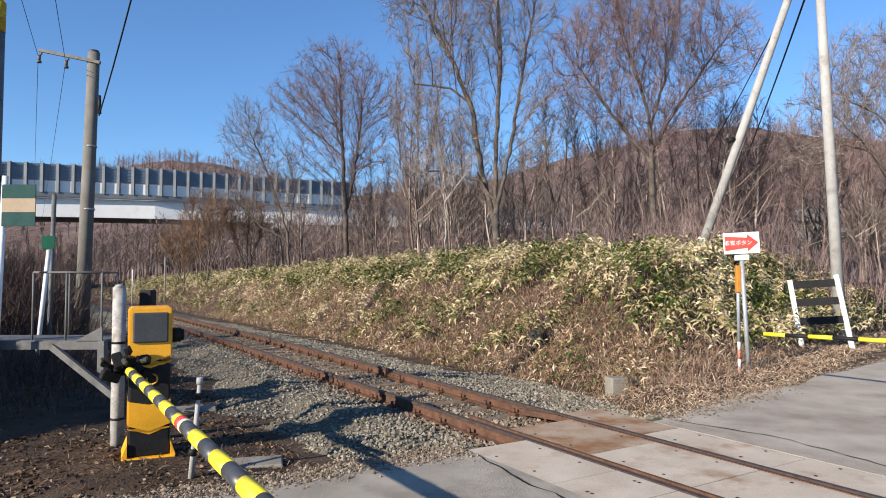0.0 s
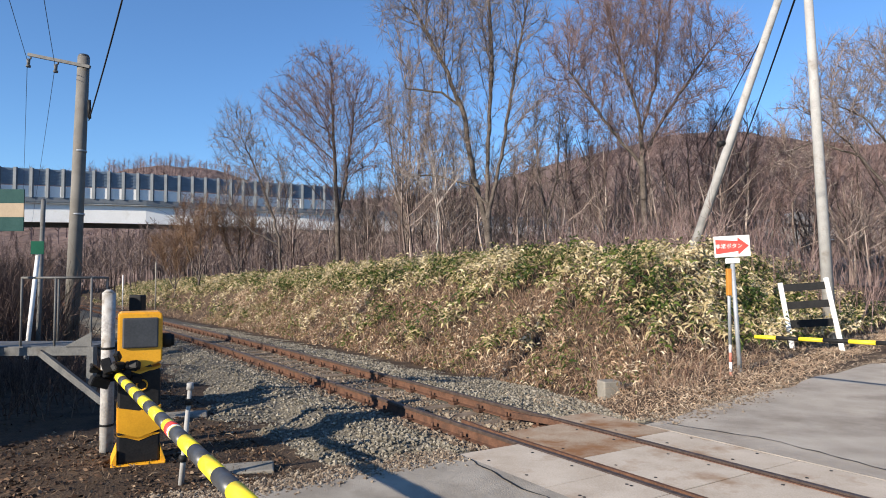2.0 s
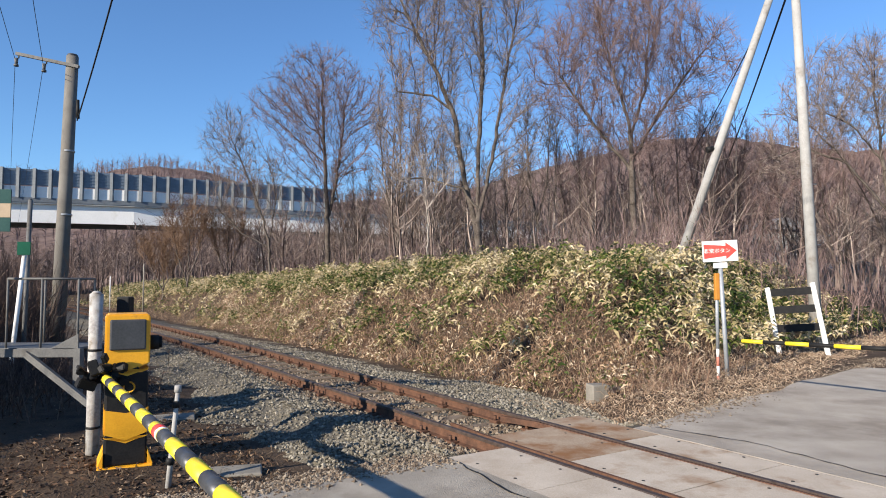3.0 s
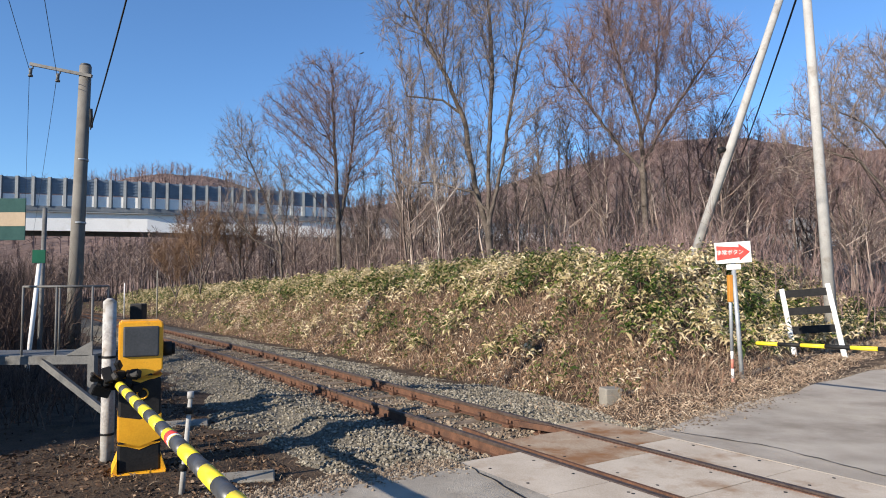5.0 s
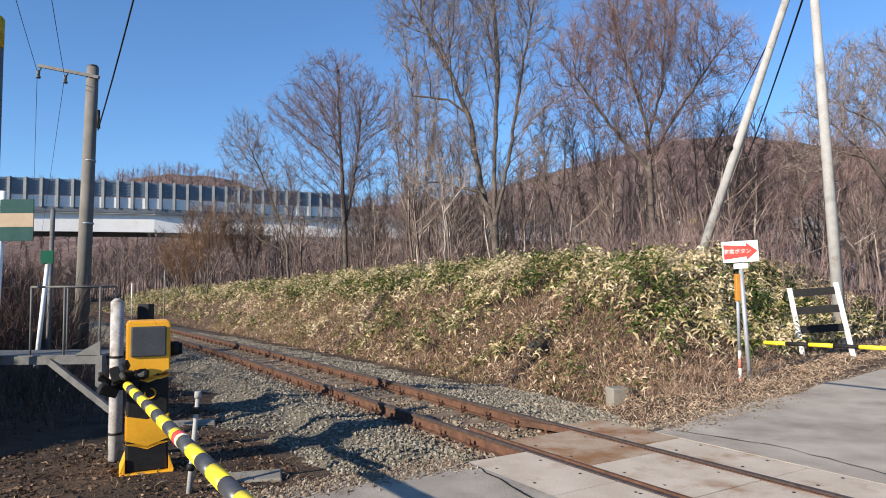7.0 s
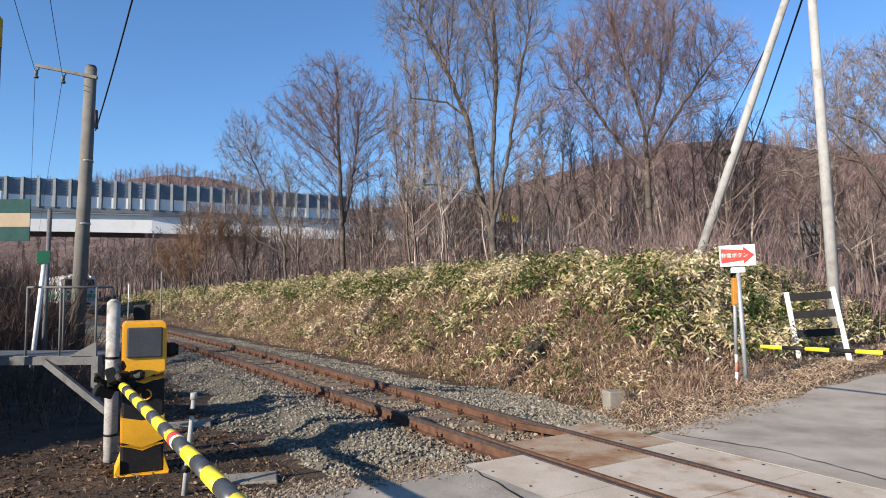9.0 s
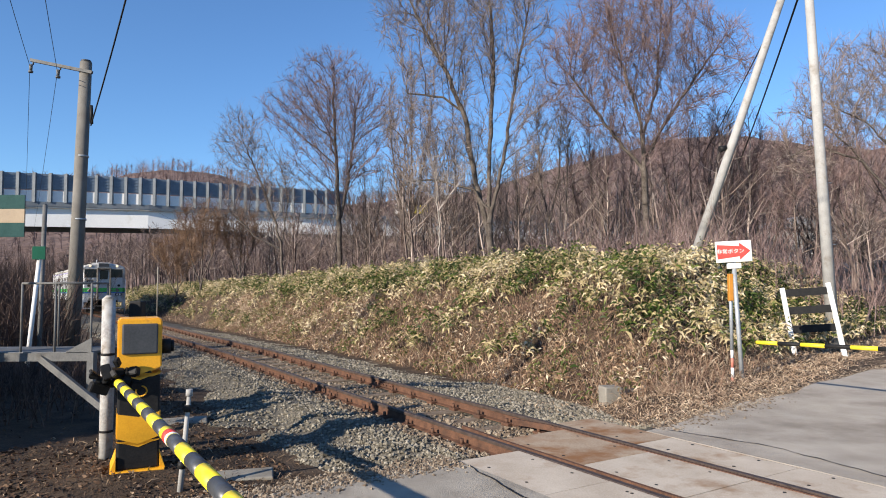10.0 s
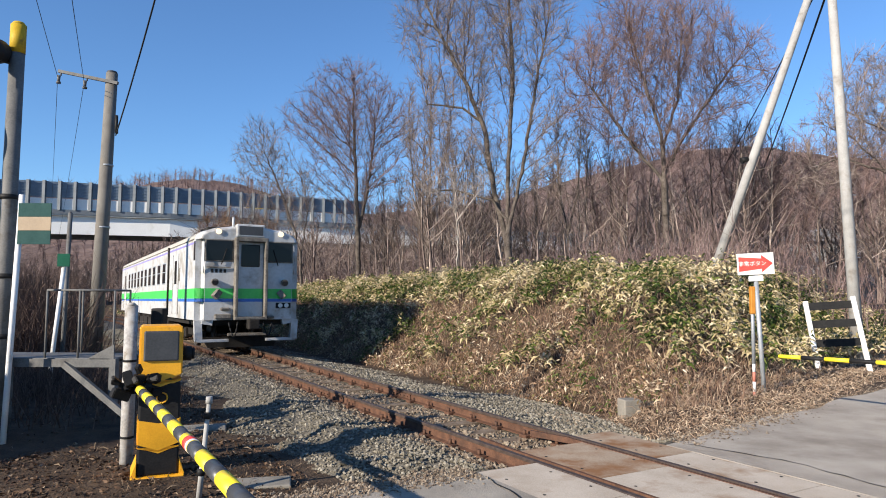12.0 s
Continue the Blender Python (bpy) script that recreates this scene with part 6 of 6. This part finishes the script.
# ---------------------------------------------------------------- the railcar
def build_train():
    M_BODY = mat("white_railcar_paint", (0.42, 0.42, 0.42), (0.52, 0.525, 0.525), 1.5, 0.45, 0.05, fine=14, coords="Object", c3=(0.30, 0.275, 0.24), wear=0.38, wscale=1.6)
    M_BAND = mat("bright_green_band", (0.05, 0.47, 0.08), (0.075, 0.55, 0.11), 2, 0.42, 0.03, fine=14, coords="Object")
    M_BLUE = mat("blue_line", (0.03, 0.12, 0.42), (0.045, 0.16, 0.5), 2, 0.42, 0.03, fine=14, coords="Object")
    M_PURPLE = mat("purple_line", (0.20, 0.17, 0.46), (0.26, 0.22, 0.52), 2, 0.42, 0.03, fine=14, coords="Object")
    M_ROOF = mat("dusty_grey_roof", (0.30, 0.29, 0.26), (0.44, 0.42, 0.37), 1.5, 0.8, 0.1, fine=14, coords="Object")
    M_GRIME = mat("underframe_grime", (0.012, 0.011, 0.01), (0.032, 0.028, 0.025), 5, 0.85, 0.3, fine=30, coords="Object")
    M_WHEEL = mat("wheel_steel", (0.10, 0.085, 0.075), (0.2, 0.18, 0.165), 5, 0.5, 0.1, metal=0.6, fine=30, coords="Object")
    M_FRAME = mat("dirty_door_frame", (0.07, 0.06, 0.05), (0.24, 0.22, 0.19), 4, 0.7, 0.1, fine=30, coords="Object")
    M_PANE = mat("dark_window_glass", (0.006, 0.007, 0.009), (0.012, 0.014, 0.017), 2, 0.12, 0.0, coords="Object")
    M_PANE.node_tree.nodes["Principled BSDF"].inputs["Specular IOR Level"].default_value = 0.25
    M_LAMP = mat_glow("headlamp", (1.0, 0.78, 0.5), 0.55)
    L, W = 21.3, 1.45
    F = L / 2
    t = new("railcar")
    tagged(t, "white diesel railcar with a green band, running on the track", "railcar")
    # body shell, with its windows cut as recesses by separate strips of wall
    low = [(-W, 0.95), (-W, 3.2), (W, 3.2), (W, 0.95)]
    bm = bmesh.new()
    prism(bm, low, -F, F - 0.12)
    bmesh.ops.bevel(bm, geom=[e for e in bm.edges if all(v.co.y > F - 0.2 for v in e.verts) and abs(e.verts[0].co.x - e.verts[1].co.x) < 0.01], offset=0.22, segments=5, affect="EDGES")
    body = part("body", fixed(bm), M_BODY, t)
    rp = [(-W, 3.2), (-1.41, 3.32), (-1.27, 3.43), (-0.95, 3.54), (-0.45, 3.62), (0, 3.645), (0.45, 3.62), (0.95, 3.54), (1.27, 3.43), (1.41, 3.32), (W, 3.2)]
    bm = bmesh.new()
    prism(bm, rp, -F, F - 0.55)
    part("roof", fixed(bm), M_ROOF, t)
    # domed brow over the cab
    bm = bmesh.new()
    rings = []
    for k in range(7):
        w = k / 6
        y = F - 0.56 + 0.44 * math.sin(w * math.pi / 2) + 0.0
        sc = 1 - 0.25 * (1 - math.cos(w * math.pi / 2))
        rings.append([bm.verts.new((x * (1 - 0.10 * w * w), y, 3.2 + (z - 3.2) * sc)) for x, z in rp])
    for r0, r1 in zip(rings, rings[1:]):
        for i in range(len(rp) - 1):
            bm.faces.new((r0[i], r0[i + 1], r1[i + 1], r1[i]))
    bm.faces.new(rings[-1])
    part("cab_brow", fixed(bm), M_BODY, t)
    # colour bands along the sides and the front
    for s in (-1, 1):
        for z0, z1, m, nm in ((1.55, 1.83, M_BAND, "green_band"), (1.46, 1.545, M_BLUE, "blue_line"), (3.08, 3.13, M_PURPLE, "purple_line")):
            bm = bmesh.new()
            box(bm, s * W - 0.004, s * W + 0.004, -F + 0.02, F - 0.34, z0, z1)
            part(nm, bm, m, t)
    for x0, x1 in ((-1.22, -0.46), (0.46, 1.22)):
        for z0, z1, m, nm in ((1.55, 1.83, M_BAND, "green_band"), (1.46, 1.545, M_BLUE, "blue_line")):
            bm = bmesh.new()
            box(bm, x0, x1, F - 0.125, F - 0.114, z0, z1)
            part(nm, bm, m, t)
    for s in (-1, 1):
        for z0, z1, m, nm in ((1.55, 1.83, M_BAND, "green_band"), (1.46, 1.545, M_BLUE, "blue_line")):
            bm = bmesh.new()
            prev = None
            for k in range(7):
                w = k / 6 * math.pi / 2
                x, y = s * (W - 0.226 + 0.226 * math.cos(w)), F - 0.346 + 0.226 * math.sin(w)
                cur = (bm.verts.new((x, y, z0)), bm.verts.new((x, y, z1)))
                if prev:
                    bm.faces.new((prev[0], cur[0], cur[1], prev[1]))
                prev = cur
            bmesh.ops.solidify(bm, geom=bm.faces[:], thickness=0.004)
            part(nm, bm, m, t)
    # cab windows: frame and pane, wrapping to the side
    for s in (-1, 1):
        x0, x1 = sorted((s * 0.49, s * 1.22))
        bm = bmesh.new()
        box(bm, x0 - 0.03, x1 + 0.03, F - 0.13, F - 0.10, 2.58, 3.2, 0.02)
        part("window_frame", bm, M_FRAME, t)
        bm = bmesh.new()
        box(bm, x0 + 0.01, x1 - 0.01, F - 0.128, F - 0.094, 2.61, 3.17, 0.012)
        part("windscreen", bm, M_PANE, t, "dark cab windscreen")
        bm = bmesh.new()
        box(bm, s * W - 0.01, s * W + 0.006, F - 0.60, F - 0.36, 2.61, 3.15, 0.004)
        part("side_window", bm, M_PANE, t)
        bm = bmesh.new()
        rod(bm, (s * 0.8, F - 0.085, 2.5), (s * 0.66, F - 0.08, 2.95), 0.014, seg=6)
        part("wiper", bm, M_BLACK, t)
        bm = bmesh.new()
        bmesh.ops.create_uvsphere(bm, u_segments=14, v_segments=8, radius=0.15, matrix=Matrix.Translation((s * 0.88, F - 0.27, 3.42)) @ Matrix.Diagonal((1, 1.1, 0.8, 1)))
        part("lamp_housing", bm, M_BODY, t, smooth=True)
        bm = bmesh.new()
        rod(bm, (s * 0.88, F - 0.16, 3.42), (s * 0.88, F - 0.085, 3.42), 0.085, 0.075, 16)
        part("headlamp", bm, M_LAMP, t, "lit headlamp")
        bm = bmesh.new()
        rod(bm, (s * 0.98, F - 0.13, 2.02), (s * 0.98, F + 0.03, 2.0), 0.08, 0.1, 14)
        part("tail_lamp", bm, M_FRAME, t)
        bm = bmesh.new()
        rod(bm, (s * 0.98, F + 0.03, 2.0), (s * 0.98, F + 0.036, 2.0), 0.08, seg=14)
        part("tail_lens", bm, M_BLACK, t)
        bm = bmesh.new()
        bar(bm, (s * 0.84, F - 0.1, 1.76), (s * 0.98, F - 0.04, 1.58), 0.16, 0.16)
        rod(bm, (s * 0.93, F - 0.12, 1.64), (s * 0.93, F - 0.02, 1.64), 0.06, 0.05, 10)
        part("jumper_socket", bm, M_FRAME, t)
        bm = bmesh.new()
        rod(bm, (s * 1.27, F - 0.12, 2.25), (s * 1.27, F - 0.05, 2.6), 0.012, seg=6)
        rod(bm, (s * 1.27, F - 0.05, 2.6), (s * 1.27, F - 0.1, 3.1), 0.012, seg=6)
        part("grab_rail", bm, M_GALV, t)
        # skirt and step
        bm = bmesh.new()
        box(bm, min(s * 0.52, s * 1.38), max(s * 0.52, s * 1.38), F - 0.36, F - 0.2, 0.34, 0.42, 0.01)
        bar(bm, (s * 1.33, F - 0.28, 0.38), (s * 1.36, F - 0.28, 0.95), 0.2, 0.15, up=(0, 1, 0))
        bar(bm, (s * 1.26, F - 0.24, 0.93), (s * 0.98, F - 0.24, 0.88), 0.14, 0.16)
        part("skirt", bm, M_BODY, t)
    bm = bmesh.new()
    box(bm, -0.55, 0.55, F - 0.3, F - 0.18, 0.50, 0.58, 0.01)
    part("skirt", bm, M_FRAME, t)
    # gangway: protruding frame, door, blind
    bm = bmesh.new()
    for s in (-1, 1):
        box(bm, min(s * 0.37, s * 0.455), max(s * 0.37, s * 0.455), F - 0.14, F + 0.13, 1.0, 3.22, 0.02)
    box(bm, -0.455, 0.455, F - 0.14, F + 0.13, 3.15, 3.27, 0.02)
    box(bm, -0.455, 0.455, F - 0.14, F + 0.14, 0.95, 1.04, 0.02)
    part("gangway_frame", bm, M_FRAME, t, "dirty grey gangway frame")
    bm = bmesh.new()
    box(bm, -0.37, 0.37, F - 0.13, F - 0.08, 1.04, 3.15, 0.01)
    door = part("gangway_door", bm, M_BODY, t)
    bm = bmesh.new()
    box(bm, -0.26, 0.26, F - 0.085, F - 0.062, 2.45, 3.08, 0.02)
    part("door_window", bm, M_PANE, door)
    for z0, z1, m, nm in ((1.55, 1.83, M_BAND, "green_band"), (1.46, 1.545, M_BLUE, "blue_line")):
        bm = bmesh.new()
        box(bm, -0.365, 0.365, F - 0.085, F - 0.074, z0, z1)
        part(nm, bm, m, door)
    bm = bmesh.new()
    box(bm, -0.40, 0.40, F - 0.30, F - 0.06, 3.3, 3.66, 0.03)
    part("destination_box", bm, M_BODY, t)
    bm = bmesh.new()
    box(bm, -0.34, 0.34, F - 0.065, F - 0.05, 3.35, 3.6, 0.01)
    part("destination_glass", bm, M_DARKGREY, t)
    bm = bmesh.new()
    rod(bm, (0.45, F - 0.3, 3.5), (0.45, F - 0.3, 3.86), 0.035, seg=8)
    part("horn_mast", bm, M_BODY, t)
    bm = bmesh.new()
    box(bm, -1.2, -0.76, F - 0.125, F - 0.10, 1.27, 1.43, 0.02)
    lp = part("lamp_panel", bm, M_BLACK, t)
    for x in (-1.07, -0.89):
        bm = bmesh.new()
        rod(bm, (x, F - 0.11, 1.35), (x, F - 0.085, 1.35), 0.065, seg=14)
        part("lens", bm, M_CERAMIC, lp)
    for x0, x1, z0, z1 in ((0.5, 0.95, 0.98, 1.12), (0.55, 0.8, 1.22, 1.30), (-0.7, -0.5, 0.98, 1.06)):
        bm = bmesh.new()
        box(bm, x0, x1, F - 0.16, F - 0.02, z0, z1, 0.03)
        part("step_bracket", bm, M_FRAME, t)
    # number as plain bars
    for k in range(4):
        bm = bmesh.new()
        box(bm, 0.66 + k * 0.115, 0.66 + k * 0.115 + 0.07, F - 0.122, F - 0.113, 2.27, 2.37)
        part("number_bar", bm, M_BLACK, t)
    bm = bmesh.new()
    box(bm, 0.55, 1.2, F - 0.1, F - 0.06, 2.41, 2.435, 0.004)
    part("ledge", bm, M_FRAME, t)
    # side windows and doors, both sides
    for s in (-1, 1):
        def inset(name, y0, y1, z0, z1, m, lab=""):
            bm = bmesh.new()
            box(bm, s * W - 0.03, s * W + 0.005, y0, y1, z0, z1, 0.004)
            return part(name, bm, m, t, lab)
        y = 5.1
        for k in range(10):
            bm = bmesh.new()
            box(bm, s * W - 0.03, s * W + 0.012, y - 0.86, y - 0.10, 2.03, 2.80, 0.03)
            fr = part("window_frame", bm, M_GALV, t)
            bm = bmesh.new()
            box(bm, s * W - 0.03, s * W + 0.017, y - 0.82, y - 0.14, 2.07, 2.76, 0.02)
            part("pane", bm, M_PANE, fr)
            bm = bmesh.new()
            box(bm, s * W, s * W + 0.022, y - 0.82, y - 0.14, 2.44, 2.47)
            part("rail", bm, M_GALV, fr)
            y -= 1.27
        for y0 in (6.6, -9.2):
            bm = bmesh.new()
            box(bm, s * W - 0.04, s * W + 0.009, y0, y0 + 1.0, 1.08, 2.9, 0.01)
            dr = part("door", bm, M_BODY, t)
            bm = bmesh.new()
            box(bm, s * W - 0.04, s * W + 0.014, y0 + 0.28, y0 + 0.72, 2.0, 2.75, 0.02)
            part("door_window", bm, M_PANE, dr)
            for e in (y0 - 0.03, y0 + 1.0):
                bm = bmesh.new()
                box(bm, s * W - 0.01, s * W + 0.012, e, e + 0.03, 1.06, 2.95)
                part("door_seal", bm, M_GRIME, dr)
        inset("vent", F - 3.15, F - 2.75, 2.1, 2.5, M_FRAME)
        bm = bmesh.new()
        rod(bm, (s * (W + 0.03), 5.75, 1.0), (s * (W + 0.03), 5.75, 3.25), 0.035, seg=8)
        part("exhaust_pipe", bm, M_GRIME, t)
        bm = bmesh.new()
        rod(bm, (s * (W + 0.0), -F + 0.1, 3.21), (s * (W + 0.0), F - 0.6, 3.21), 0.02, seg=6)
        part("gutter", bm, M_FRAME, t)
    # roof ventilators
    for k in range(7):
        bm = bmesh.new()
        box(bm, -0.32, 0.32, -8.4 + k * 2.5, -7.7 + k * 2.5, 3.6, 3.78, 0.05)
        part("ventilator", bm, M_ROOF, t)
    bm = bmesh.new()
    box(bm, 0.62, 1.05, F - 1.9, F - 0.9, 3.45, 3.62, 0.04)
    part("horn_cover", bm, M_GRIME, t)
    # underframe
    rng = random.Random(8)
    for k in range(7):
        y = -4.9 + k * 1.45
        for s in (-1, 1):
            bm = bmesh.new()
            box(bm, min(s * 0.45, s * 1.3), max(s * 0.45, s * 1.3), y, y + rng.uniform(0.8, 1.3), rng.uniform(0.3, 0.5), 0.93, 0.02)
            part("equipment_case", bm, M_GRIME, t)
    bm = bmesh.new()
    box(bm, -1.3, 1.3, -F + 0.3, F - 0.35, 0.8, 0.95)
    part("underframe", bm, M_GRIME, t)
    bm = bmesh.new()
    rod(bm, (0, F - 0.6, 0.84), (0, F + 0.28, 0.84), 0.09, seg=10)
    box(bm, -0.15, 0.15, F + 0.2, F + 0.5, 0.70, 0.98, 0.03)
    part("coupler", bm, M_GRIME, t)
    for s in (-1, 1):
        prev = None
        bm = bmesh.new()
        for k in range(9):
            w = k / 8
            q = Vector((s * (0.35 + 0.25 * w), F + 0.05 + 0.12 * math.sin(w * 3.1), 0.9 - 0.4 * math.sin(w * 3.1)))
            if prev:
                rod(bm, prev, q, 0.022, seg=6)
            prev = q
        part("brake_hose", bm, M_BLACK, t)
    bm = bmesh.new()
    prism(bm, [(-0.95, 0.14), (0.95, 0.14), (1.1, 0.44), (-1.1, 0.44)], F - 0.95, F - 0.88)
    part("snow_plough", fixed(bm), M_GRIME, t)
    sets = []
    for y in (-7.2, 7.2):
        bm = bmesh.new()
        for s in (-1, 1):
            box(bm, min(s * 0.78, s * 0.9), max(s * 0.78, s * 0.9), y - 1.5, y + 1.5, 0.38, 0.6, 0.03)
            for e in (-1.05, 1.05):
                box(bm, min(s * 0.76, s * 0.98), max(s * 0.76, s * 0.98), y + e - 0.17, y + e + 0.17, 0.28, 0.6, 0.03)
        box(bm, -0.8, 0.8, y - 0.3, y + 0.3, 0.4, 0.8)
        part("bogie", bm, M_GRIME, t)
        for e in (-1.05, 1.05):
            bm = bmesh.new()
            rod(bm, (-0.85, 0, 0), (0.85, 0, 0), 0.07, seg=10)
            for s in (-1, 1):
                rod(bm, (s * 0.51, 0, 0), (s * 0.63, 0, 0), 0.43, seg=28)
                rod(bm, (s * 0.49, 0, 0), (s * 0.52, 0, 0), 0.458, seg=28)
            w = part("wheelset", bm, M_WHEEL, t)
            w.location = (0, y + e, 0.43)
            sets.append((w, y + e))
    return t, sets


def car_pose(front):
    """The railcar's place with its nose that far along the line."""
    p, q = line(front + 3.45, 0), line(front + 17.85, 0)
    c = (p + q) / 2
    f = (p - q).normalized()
    return pose(c.x, c.y, c.z, math.degrees(math.asin(f.z)), 0, math.degrees(math.atan2(-f.x, f.y)))


def nose(t):
    """Metres along the line of the railcar's nose."""
    return 19.1 + 17.4 * (12.0 - t)


build_ground()
build_road()
build_cracks()
build_viaduct()
build_hills()
build_house()
build_trees()
build_thicket()
build_shade_shrubs()
build_gate_machine()
build_left_side()
build_right_side()
build_wires()
TRUCK = build_truck()
BIRD, WINGS = build_bird()
RAILCAR, WHEELSETS = build_train()
build_bank()
build_track()
build_ballast()
build_crumbs()


def motions():
    walk(TRUCK, [(k * 0.25, truck_pose(950 + 162 * (8.8 - k * 0.25))) for k in range(49)])
    walk(BIRD, [(t, bird_pose(px, py)) for t, px, py in BIRD_WAY])
    for w, side in WINGS:
        walk(w, [(k / 10, pose(side * 0.04, 0.02, 0.03, 0, -side * (10 + 38 * math.cos(k * 2.3)), 0)) for k in range(121)])
    walk(RAILCAR, [(k * 0.25, car_pose(nose(k * 0.25))) for k in range(49)])
    for w, y in WHEELSETS:
        walk(w, [(k / 30, pose(0, y, 0.43, -math.degrees(17.4 * k / 30 / 0.43))) for k in range(361)])


motions()
